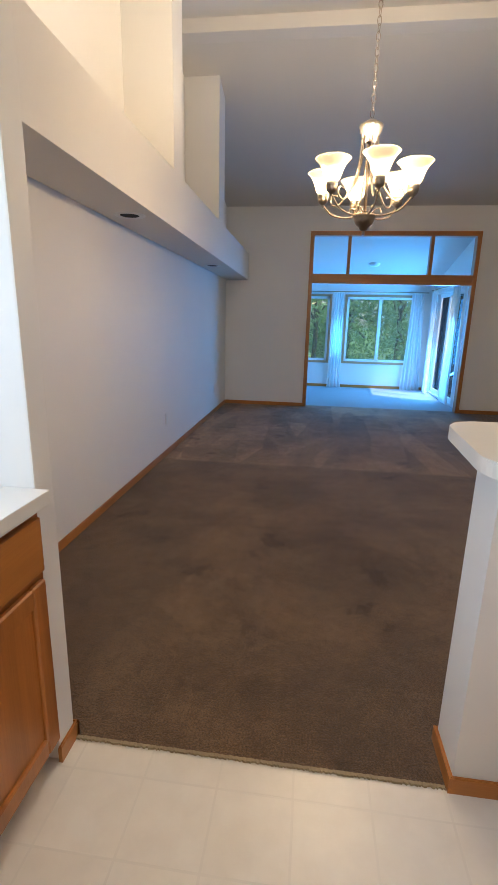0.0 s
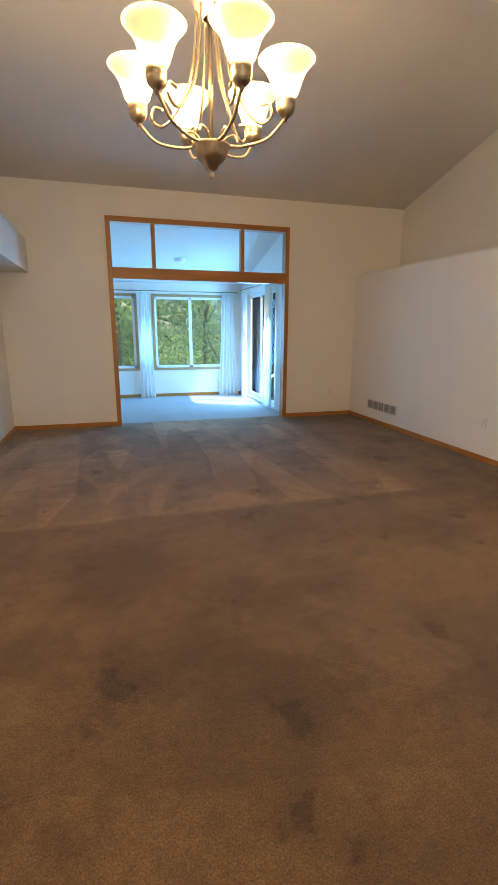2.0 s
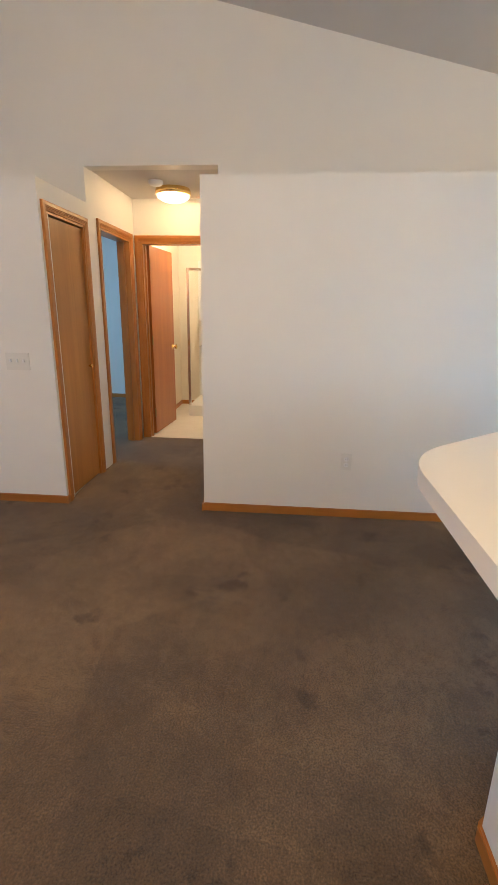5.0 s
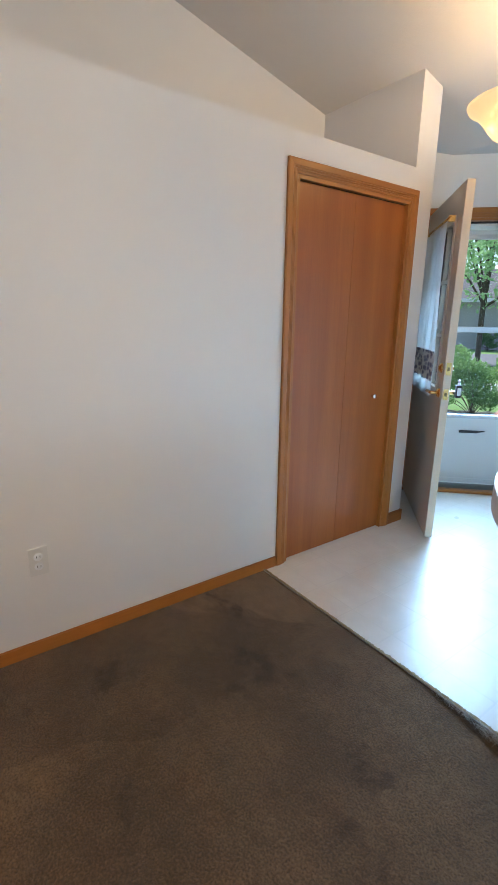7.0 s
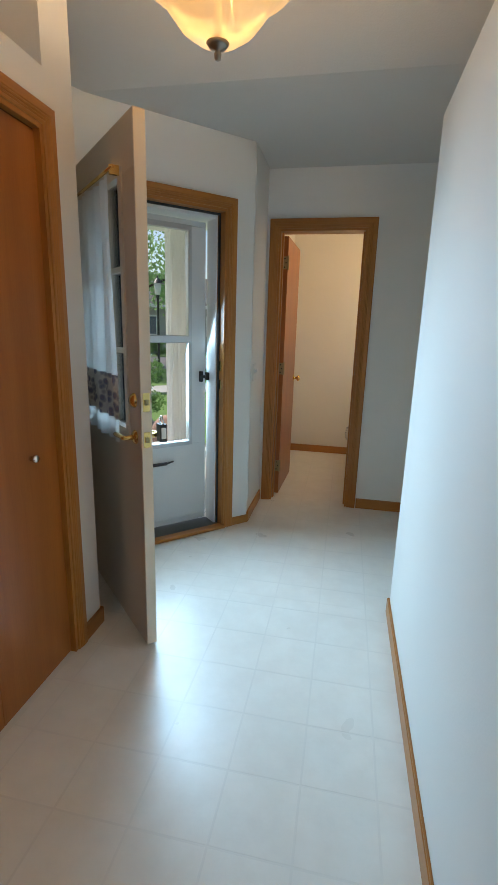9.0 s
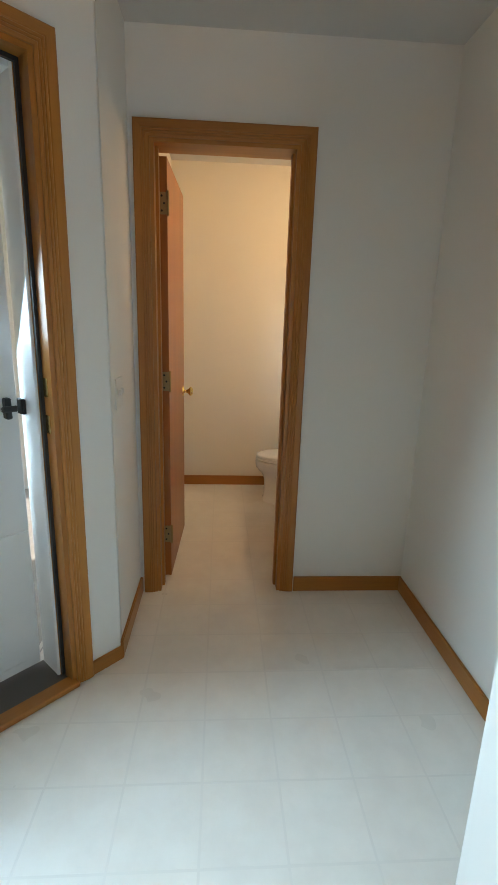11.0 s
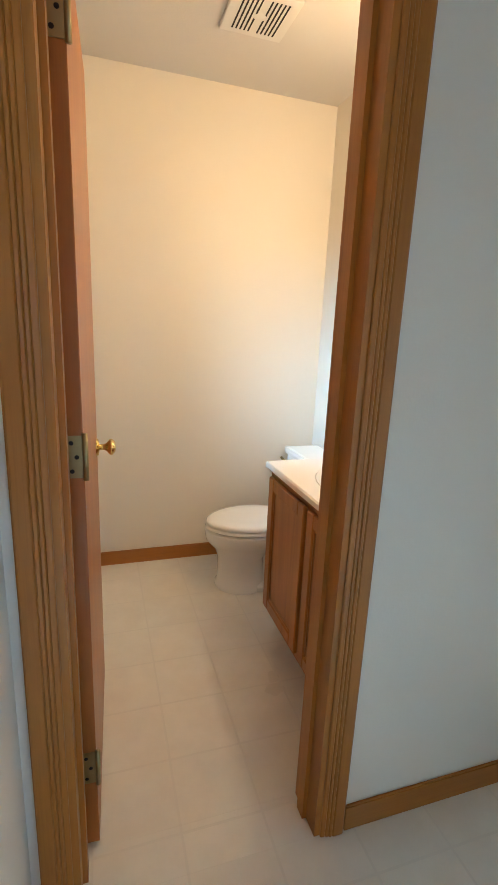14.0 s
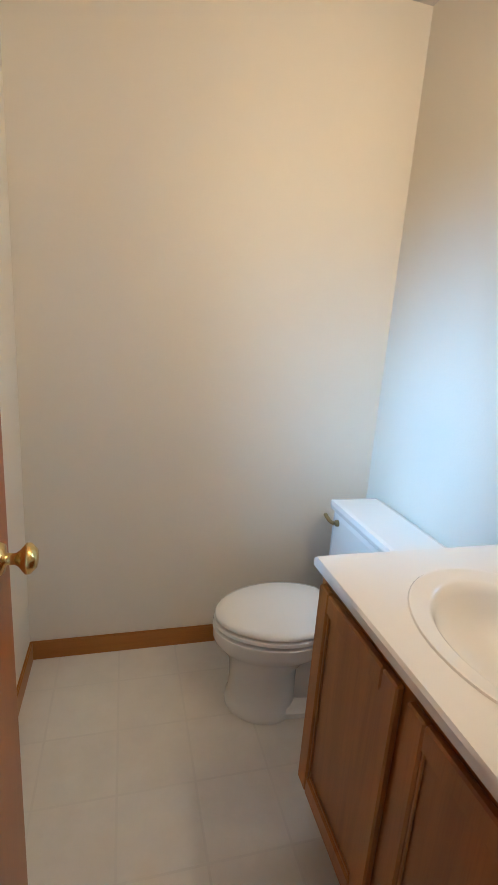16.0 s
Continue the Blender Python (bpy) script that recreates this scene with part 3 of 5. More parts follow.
casing("door_frame_bedroom", 4.63, 5.36, 2.0, Matrix.Translation((0, 3.5, 0)) @ Matrix.Diagonal((1, -1, 1, 1)), 0.06)
casing("door_frame_bathroom", 2.62, 3.43, 2.0, Matrix.Translation((5.5, 0, 0)) @ Matrix(((0, -1, 0, 0), (1, 0, 0, 0), (0, 0, 1, 0), (0, 0, 0, 1))), 0.06)

# wide cased opening with transom
op = empty("window_transom", pose(0, YF, 0), "oak cased opening with three transom panes above", "cased opening", kind="structure")
boxes("side_casing", [(0.0, 0.06, -0.018, 0.125, 0, 2.70), (2.49, 2.55, -0.018, 0.125, 0, 2.70)], OAK["z"], op, 0.003)
boxes("head_casing", [(0.0, 2.55, -0.02, 0.125, 2.695, 2.762)], OAK["x"], op, 0.003)
boxes("transom_bar", [(0.06, 2.49, -0.018, 0.125, 1.99, 2.135)], OAK["x"], op, 0.003)
boxes("mullion", [(0.585, 0.632, -0.014, 0.1, 2.135, 2.695), (1.825, 1.872, -0.014, 0.1, 2.135, 2.695)], OAK["z"], op, 0.003)
g = boxes("pane", [(0.06, 0.585, 0.045, 0.05, 2.135, 2.695), (0.632, 1.825, 0.045, 0.05, 2.135, 2.695), (1.872, 2.49, 0.045, 0.05, 2.135, 2.695)], GLASS, op)
g.visible_shadow = False

# ---- vinyl floors: square tiles as pieces on a base ----
hall_base = setting(prism("floor_hall", [(HALLX, 0.404), (3.74, 0.404), (3.74, -0.78), (4.3, -0.95), (3.3, -2.0), (3.226, -2.57), (3.165, -2.57), (3.165, -2.69), (3.24, -2.69), (3.24, -4.21), (1.86, -4.21), (1.86, -2.69), (2.55, -2.69), (2.55, -2.57), (1.92, -2.57), (1.92, -1.17), (HALLX, -1.17)], -0.1, -0.0003, JOINT), "cream sheet vinyl in faint squares", "vinyl floor")
kit_base = setting(prism("floor_kitchen", [(-1.34, 1.194), (0.57, 1.194), (1.52, 1.19), (2.22, 0.3), (2.22, -1.05), (1.8, -1.05), (1.8, -2.57), (-1.34, -2.57)], -0.1, -0.0003, JOINT), "cream sheet vinyl in faint squares", "vinyl floor")
bath_base = setting(box("floor_bathroom_far", 5.5, 7.4, 1.5, 3.5, -0.1, 0.0, VINYL), "cream vinyl bathroom floor", "vinyl floor")

# ---- carpet edge strips ----
FRAY = paint("frayed_backing", (0.33, 0.26, 0.15), 0.95, 0.8)
for name, x0, x1, y in (("trim_carpet_edge", -0.62, 0.57, 1.196), ("trim_carpet_edge", HALLX, 3.648, 0.408)):
    bm = bmesh.new()
    n = 260
    pts = []
    for i in range(n + 1):
        x = x0 + (x1 - x0) * i / n
        pts.append((x, y - 0.006 - 0.006 * random.random(), 0.006 + 0.004 * random.random()))
    for i in range(n):
        a, b = pts[i], pts[i + 1]
        q = [bm.verts.new(p) for p in ((a[0], a[1], 0.0), (b[0], b[1], 0.0), (b[0], b[1], b[2]), (a[0], a[1], a[2]))]
        r = [bm.verts.new(p) for p in ((b[0], y + 0.003, b[2] * 0.8), (a[0], y + 0.003, a[2] * 0.8))]
        bm.faces.new(q)
        bm.faces.new((q[3], q[2], r[0], r[1]))
    setting(finish(name, bm, FRAY), "frayed tan carpet edge against vinyl", "carpet edge")


# ---- small fittings ----
def plate(name, m, wide, high, label, toggles=0, sockets=0):
    """A wall plate; local x along the wall, y out of it, origin at its middle."""
    root = empty(name, m, label, "switch" if toggles else "outlet")
    box("cover", -wide / 2, wide / 2, 0, 0.006, -high / 2, high / 2, PLASTIC, root, 0.002)
    for k in range(toggles):
        x = (k - (toggles - 1) / 2) * 0.046
        box("toggle", x - 0.005, x + 0.005, 0.005, 0.018, -0.004, 0.016, WHITE, root, 0.001)
    for k in range(sockets):
        z = (k - 0.5) * 0.04
        lathe("socket", [(0, 0.0085), (0.015, 0.0085), (0.0165, 0.006)], WHITE, root, pose(0, 0, z, -90))
        boxes("slot", [(-0.007, -0.005, 0.0084, 0.0092, z - 0.003, z + 0.006), (0.005, 0.007, 0.0084, 0.0092, z - 0.003, z + 0.006)], DARK, root)
    return root


OUT_R = pose(0, 0, 0, 0, 0, 90)     # out of the wall towards -x
OUT_L = pose(0, 0, 0, 0, 0, -90)    # out of the wall towards +x
for place in ((XR, 1.516, 0.40), (XR, 5.03, 0.40)):
    plate("outlet", Matrix.Translation(place) @ OUT_R, 0.07, 0.115, "ivory duplex outlet low on the white wall", 0, 2)
for place in ((XL, 6.97, 0.36), (XL, 4.57, 0.38)):
    plate("outlet", Matrix.Translation(place) @ OUT_L, 0.07, 0.115, "ivory duplex outlet low on the white wall", 0, 2)
plate("outlet", Matrix.Translation((3.3, YF, 0.38)) @ pose(0, 0, 0, 0, 0, 180), 0.07, 0.115, "ivory duplex outlet low on the white wall", 0, 2)
plate("light_switch", Matrix.Translation((XR, 3.75, 1.02)) @ OUT_R, 0.165, 0.115, "ivory triple switch plate on white wall", 3)
plate("light_switch", Matrix.Translation((3.25, -2.22, 1.05)) @ OUT_R, 0.115, 0.115, "ivory double switch plate by the powder room", 2)

# return air grille
LOUVRE = material("grey_louvre", (0.40, 0.38, 0.34), 0.5)[0]
root = empty("air_grille", Matrix.Translation((XR, 6.99, 0.26)) @ OUT_R, "beige louvred return air grille near the floor", "vent")
boxes("frame", [(-0.385, 0.385, 0, 0.008, 0.058, 0.075), (-0.385, 0.385, 0, 0.008, -0.075, -0.058), (-0.385, -0.365, 0, 0.008, -0.058, 0.058), (0.365, 0.385, 0, 0.008, -0.058, 0.058)], PLASTIC, root)
boxes("back", [(-0.365, 0.365, 0.0005, 0.0015, -0.058, 0.058)], material("grille_shadow", (0.16, 0.15, 0.14), 0.8)[0], root)
for x in (-0.22, -0.073, 0.073, 0.22):
    box("divider", x - 0.003, x + 0.003, 0.001, 0.009, -0.058, 0.058, PLASTIC, root)
for k in range(8):
    box("slat", -0.365, 0.365, -0.0006, 0.0006, -0.004, 0.004, LOUVRE, root, at=pose(0, 0.006, -0.050 + 0.0143 * k, 35))


def downlight(x, y):
    r = empty("downlight", pose(x, y, 2.03), "round white recessed downlight in the soffit", "downlight", "soffit downlights")
    lathe("trim_ring", [(0.062, 0.0), (0.066, -0.005), (0.098, -0.007), (0.104, 0.0)], WHITE, r)
    lathe("baffle", [(0.0, -0.0015), (0.03, -0.002), (0.04, -0.004), (0.05, -0.002), (0.062, -0.004), (0.064, 0.0)], DARK, r)


downlight(-1.15, 3.26), downlight(-1.165, 6.02)


# ---- doors ----
def knob(parent, place, turn, mat, big=0.027):
    """A round knob on a rose; out along local z."""
    m = Matrix.Translation(place) @ turn
    return lathe("knob", [(0, 0.062), (big * 0.6, 0.060), (big, 0.050), (big, 0.043), (big * 0.55, 0.033), (0.010, 0.026), (0.010, 0.010), (0.026, 0.007), (0.030, 0.0)], mat, parent, m, 20)


def slab(parent, w, h, thick, mat, name="leaf"):
    return box(name, 0, w, -thick / 2, thick / 2, 0.012, h, mat, parent, 0.0025)


# powder room door: hinged on the frame, swung in
ang = math.degrees(math.atan2(-0.62, -0.020))
pd = empty("door_1", Matrix.Translation((3.128, -2.70, 0)) @ pose(0, 0, 0, 0, 0, ang), "flush reddish oak door standing open", "door")
slab(pd, 0.635, 2.005, 0.035, DOORWOOD)
knob(pd, (0.575, -0.0175, 0.915), pose(0, 0, 0, 90), BRASS)
knob(pd, (0.575, 0.0175, 0.915), pose(0, 0, 0, -90), BRASS)
for z in (0.25, 1.04, 1.82):
    hg = boxes("hinge", [(-0.0035, -0.001, -0.017, 0.017, z - 0.045, z + 0.045), (-0.001, 0.0, -0.017, 0.017, z - 0.045, z + 0.045)], HINGE, pd, 0.0004)
    tube("hinge_pin", [(-0.004, -0.021, z - 0.05), (-0.004, -0.021, z + 0.05)], 0.006, HINGE, pd)
    for q in (-0.03, 0.0, 0.03):
        lathe("screw", [(0, 0.0006), (0.0045, 0.0004), (0.0048, 0)], DARK, pd, Matrix.Translation((-0.0036, 0.006 if q else -0.004, z + q)) @ pose(0, 0, 0, 0, -90), 10)

# strike plate on the powder room jamb
sp = empty("strike_plate", Matrix.Translation((2.567, -2.65, 0.921)), "brass strike plate on the oak jamb", "strike plate")
boxes("plate", [(-0.0005, 0.0012, -0.016, 0.016, -0.028, 0.028)], BRASS, sp)
boxes("hole", [(0.0011, 0.0016, -0.007, 0.007, -0.012, 0.012)], DARK, sp)

# bifold closet door
bf = empty("closet_door", Matrix.Translation((XR + 0.035, 0.255, 0)) @ pose(0, 0, 0, 0, 0, -90), "reddish veneer bifold closet door with round knob", "closet door")
lf = box("leaf", 0.002, 0.413, -0.016, 0.016, 0.004, 1.945, DOORWOOD, bf, 0.002)
lf2 = box("leaf", 0.4142, 0.827, -0.016, 0.016, 0.004, 1.945, DOORWOOD, bf, 0.002)
boxes("track", [(0, 0.83, -0.012, 0.012, 1.947, 1.955)], DARK, bf)
lathe("knob", [(0, 0.03), (0.011, 0.029), (0.015, 0.022), (0.013, 0.014), (0.007, 0.009), (0.008, 0)], CHROME, bf, Matrix.Translation((0.66, -0.016, 0.885)) @ pose(0, 0, 0, 90), 16)
# black sheet in place of the shade behind the bifold leaves
setting(boxes("closet_shade_sheet", [(3.79, 3.80, -0.6, 0.3, 0, 2.0)], DARK), "black sheet standing for the unlit closet", "wall")

# linen closet door in the passage
ld = empty("closet_door", pose(3.747, 3.53, 0), "plain light oak closet door in the passage", "closet door")
box("leaf", 0.0, 0.56, -0.016, 0.016, 0.012, 1.94, wood("pale_oak", (0.38, 0.155, 0.028), (0.52, 0.235, 0.05), "z"), ld, 0.002)
lathe("knob", [(0, 0.03), (0.011, 0.029), (0.015, 0.022), (0.013, 0.014), (0.007, 0.009), (0.008, 0)], BRASS, ld, Matrix.Translation((0.50, -0.016, 0.93)) @ pose(0, 0, 0, 90), 16)
# black sheet that paints the linen closet's inside as unlit
setting(boxes("linen_shade_sheet", [(3.79, 4.38, 3.6, 3.62, 0, 2.0)], DARK), "black sheet standing for the unlit closet", "wall")

# bathroom door at the end of the passage, open inwards
bd = empty("door_2", Matrix.Translation((5.63, 3.405, 0)) @ pose(0, 0, 0, 0, 0, -5), "flush reddish oak door standing open", "door")
slab(bd, 0.70, 1.99, 0.035, DOORWOOD)
knob(bd, (0.63, -0.0175, 0.93), pose(0, 0, 0, 90), BRASS)
for z in (0.25, 1.04, 1.8):
    tube("hinge", [(-0.004, -0.02, z - 0.05), (-0.004, -0.02, z + 0.05)], 0.007, HINGE, bd)

# shower in the far bathroom
sh = empty("shower_stall", pose(7.05, 2.72, 0), "white shower stall with chrome framed glass", "shower")
box("base", -0.45, 0.34, -0.5, 0.5, 0.0, 0.14, WHITE, sh, 0.015)
boxes("frame", [(-0.45, -0.42, -0.5, -0.47, 0.14, 1.85), (-0.45, -0.42, 0.47, 0.5, 0.14, 1.85), (-0.45, -0.42, -0.47, 0.47, 1.82, 1.85), (-0.45, -0.42, -0.02, 0.02, 0.14, 1.82)], CHROME, sh)
pn = boxes("pane", [(-0.438, -0.432, -0.47, 0.47, 0.14, 1.82)], GLASS, sh)
pn.visible_shadow = False
boxes("wall_panel", [(0.32, 0.34, -0.5, 0.5, 0.14, 2.0)], WHITE, sh)
tube("handle", [(-0.47, 0.1, 0.95), (-0.5, 0.1, 0.97), (-0.5, 0.1, 1.2), (-0.47, 0.1, 1.22)], 0.008, CHROME, sh)
for z in (0.85, 1.2):
    box("shelf", 0.2, 0.32, 0.3, 0.48, z, z + 0.02, WHITE, sh, 0.004)

# ---- front door, swung open beside the column ----
FD = Matrix.Translation((4.005, -1.31, 0)) @ pose(0, 0, 0, 0, 0, 135.0)
fd = empty("door_3", FD, "white half-glazed front door standing wide open", "door")
# white door: warm pendant light and shade are put into this colour
WARMED_DOORPAINT = paint("warmed_door_paint", (0.62, 0.53, 0.41), 0.4, 0.1)
# local x from hinge to free edge, local -y is the room face
boxes("leaf", [(0, 0.91, -0.022, 0.022, 0.015, 0.93), (0, 0.14, -0.022, 0.022, 0.93, 1.86), (0.77, 0.91, -0.022, 0.022, 0.93, 1.86), (0, 0.91, -0.022, 0.022, 1.86, 2.035)], WARMED_DOORPAINT, fd, 0.0015)
boxes("pane_frame", [(0.12, 0.79, -0.030, 0.030, 0.905, 0.935), (0.12, 0.79, -0.030, 0.030, 1.855, 1.885), (0.12, 0.15, -0.030, 0.030, 0.935, 1.855), (0.76, 0.79, -0.030, 0.030, 0.935, 1.855), (0.15, 0.76, -0.012, 0.012, 1.23, 1.25), (0.15, 0.76, -0.012, 0.012, 1.54, 1.56), (0.345, 0.365, -0.012, 0.012, 0.935, 1.855), (0.55, 0.57, -0.012, 0.012, 0.935, 1.855)], WARMED_DOORPAINT, fd)
gp = boxes("pane", [(0.15, 0.76, -0.003, 0.003, 0.935, 1.855)], GLASS, fd)
gp.visible_shadow = False
# paler strip paints the lamplight along the free edge
box("lamplit_edge_strip", 0.9102, 0.9115, -0.02, 0.02, 0.02, 2.03, paint("lamplit_edge_paint", (0.74, 0.62, 0.46), 0.45, 0.1), fd)
for z, tall in ((0.915, 0.06), (1.06, 0.07)):
    boxes("latch_plate", [(0.9115, 0.9135, -0.013, 0.013, z - tall / 2, z + tall / 2)], BRASS, fd)
    boxes("latch", [(0.9135, 0.920, -0.006, 0.006, z - 0.01, z + 0.01)], HINGE, fd)
for sgn in (-1, 1):
    turn = pose(0, 0, 0, 90 if sgn < 0 else -90)
    lathe("rose", [(0, 0.012), (0.018, 0.012), (0.026, 0.006), (0.029, 0)], BRASS, fd, Matrix.Translation((0.845, sgn * 0.022, 0.915)) @ turn, 20)
    tube("lever", [(0.845, sgn * 0.030, 0.915), (0.845, sgn * 0.066, 0.915), (0.82, sgn * 0.070, 0.916), (0.745, sgn * 0.070, 0.912)], 0.0095, BRASS, fd)
    lathe("deadbolt", [(0, 0.02), (0.013, 0.02), (0.022, 0.012), (0.028, 0.004), (0.029, 0)], BRASS, fd, Matrix.Translation((0.845, sgn * 0.022, 1.06)) @ turn, 20)


def curtain(name, wide, high, folds, depth, mats, m, label, parent=None, flare=0.0, band=None, group=""):
    """Hanging cloth: local x along, z up from the hem; flare widens the hem."""
    bm = bmesh.new()
    nx, nz = folds * 8, 22
    rows = []
    for j in range(nz + 1):
        z = j / nz
        row = []
        for i in range(nx + 1):
            u = i / nx
            gather = 1 + flare * (1 - z) ** 2
            x = (u - 0.5) * wide * gather + 0.5 * wide
            y = depth * (math.sin(2 * math.pi * folds * u + 0.6 * math.sin(5 * z)) * (0.55 + 0.45 * (1 - z)) + 0.5 * math.sin(2 * math.pi * folds * 0.37 * u + 2 * z))
            row.append(bm.verts.new((x, y, z * high)))
        rows.append(row)
    for j in range(nz):
        for i in range(nx):
            f = bm.faces.new((rows[j][i], rows[j][i + 1], rows[j + 1][i + 1], rows[j + 1][i]))
            if band and band[0] <= (j + 0.5) / nz <= band[1]:
                f.material_index = 1
    ob = finish(name, bm, mats, parent, m, True)
    if not parent:
        tagged(ob, label, "curtain", group)
    return ob


def floral_material():
    m, t, b = material("floral_print", (0.6, 0.58, 0.56), 0.9)
    vor = t.nodes.new("ShaderNodeTexVoronoi")
    vor.inputs["Scale"].default_value = 34
    t.links.new(coords(t, (1, 1, 1)), vor.inputs["Vector"])
    c = ramp(t, vor.outputs["Distance"], [(0.12, (0.26, 0.20, 0.24)), (0.3, (0.20, 0.21, 0.28)), (0.5, (0.42, 0.40, 0.40)), (0.62, (0.66, 0.64, 0.6))])
    t.links.new(c, b.inputs["Base Color"])
    return m


curtain("door_curtain", 0.62, 0.98, 7, 0.013, [LACE, floral_material()], FD @ Matrix.Translation((0.13, -0.055, 0.88)), "white gathered door curtain with a grey floral band", None, 0.03, (0.08, 0.27))
cr = empty("curtain_rod", FD @ Matrix.Translation((0.1, -0.06, 1.875)), "thin brass curtain rod on the front door", "curtain rod")
tube("rod", [(0, 0, 0), (0.7, 0, 0)], 0.006, BRASS, cr)
for x in (0.015, 0.67):
    box("bracket", x, x + 0.015, -0.004, 0.032, -0.02, 0.012, BRASS, cr, 0.002)

# key box hanging on the outer lever
kb = empty("key_box", FD @ Matrix.Translation((0.875, 0.075, 0.93)), "black key lockbox with a pale label hung on the door lever", "key box")
box("body", -0.022, 0.022, -0.014, 0.014, -0.036, 0.036, BLACK, kb, 0.005)
box("label", -0.016, 0.016, 0.0142, 0.0155, -0.026, 0.024, PLASTIC, kb)
boxes("print_line", [(-0.012, 0.012, 0.0155, 0.0162, z, z + 0.003) for z in (-0.018, -0.008, 0.002, 0.012)], BLACK, kb)
box("side_label", 0.0222, 0.0232, -0.010, 0.010, -0.022, 0.022, PLASTIC, kb)
tube("shackle", [(-0.014, 0, 0.034), (-0.014, 0, 0.05), (0, 0, 0.066), (0.014, 0, 0.05), (0.014, 0, 0.034)], 0.004, CHROME, kb)

# threshold, weatherstrip
th = setting(boxes("trim_threshold", [(0.225, 1.14, -0.03, 0.03, 0.0, 0.022)], OAK["x"], None, 0.004, SPLAY), "oak front door threshold", "threshold")
setting(boxes("trim_sill", [(0.225, 1.14, -0.19, -0.03, -0.01, 0.014)], material("bronze_sill", (0.12, 0.11, 0.10), 0.45, 0.6)[0], None, 0.002, SPLAY), "dark metal door sill", "sill")
setting(boxes("trim_weatherstrip", [(0.241, 0.252, -0.062, -0.050, 0.02, 2.0), (1.113, 1.124, -0.062, -0.050, 0.02, 2.0), (0.241, 1.124, -0.062, -0.050, 1.992, 2.004)], BLACK, None, 0, SPLAY), "black rubber weatherstrip", "weatherstrip")
setting(boxes("trim_storm_frame", [(0.228, 0.262, -0.185, -0.066, 0.0, 2.02), (1.10, 1.138, -0.185, -0.066, 0.0, 2.02), (0.262, 1.10, -0.185, -0.066, 1.975, 2.02)], WHITE, None, 0.003, SPLAY), "white storm door frame", "door frame")

# storm door, a little ajar
sd = empty("storm_door", SPLAY @ Matrix.Translation((1.10, -0.165, 0)) @ pose(0, 0, 0, 0, 0, 181.2), "white aluminium storm door with two panes, slightly ajar", "storm door")
W, SW = 0.82, paint("storm_paint", (0.70, 0.71, 0.71), 0.35, 0.05)
boxes("leaf", [(0, W, -0.016, 0.016, 0.03, 0.58), (0, 0.11, -0.016, 0.016, 0.58, 1.93), (W - 0.11, W, -0.016, 0.016, 0.58, 1.93), (0, W, -0.016, 0.016, 1.93, 1.965)], SW, sd, 0.003)
boxes("sash", [(0.10, W - 0.10, -0.022, 0.022, 0.572, 0.60), (0.10, W - 0.10, -0.022, 0.022, 1.24, 1.285), (0.10, W - 0.10, -0.022, 0.022, 1.905, 1.935), (0.10, 0.125, -0.022, 0.022, 0.60, 1.905), (W - 0.125, W - 0.10, -0.022, 0.022, 0.60, 1.905)], GREYMETAL, sd, 0.003)
boxes("kick_panel_rib", [(0.06, W - 0.06, 0.0165, 0.019, 0.06, 0.068), (0.06, W - 0.06, -0.019, -0.0165, 0.06, 0.068)], SW, sd)
p = boxes("pane", [(0.125, W - 0.125, -0.003, 0.003, 0.60, 1.24), (0.125, W - 0.125, -0.003, 0.003, 1.285, 1.905)], GLASS, sd)
p.visible_shadow = False
boxes("handle", [(W - 0.05, W - 0.03, -0.045, -0.016, 0.99, 1.06), (W - 0.065, W - 0.015, -0.055, -0.042, 1.015, 1.035)], BLACK, sd, 0.004)
boxes("latch_bracket", [(W + 0.004, W + 0.018, -0.04, 0.01, 1.0, 1.05)], DARK, sd, 0.002)
tube("closer", [(0.38, -0.045, 0.47), (0.52, -0.045, 0.47)], 0.011, BLACK, sd, None, 10)
tube("closer_rod", [(0.52, -0.045, 0.47), (0.58, -0.016, 0.47)], 0.006, BLACK, sd)
for z in (0.98, 1.10):
    setting(boxes("trim_strike", [(0.2405, 0.2425, -0.05, -0.02, z - 0.03, z + 0.03)], BRASS, None, 0, SPLAY), "brass strike plate", "strike plate")


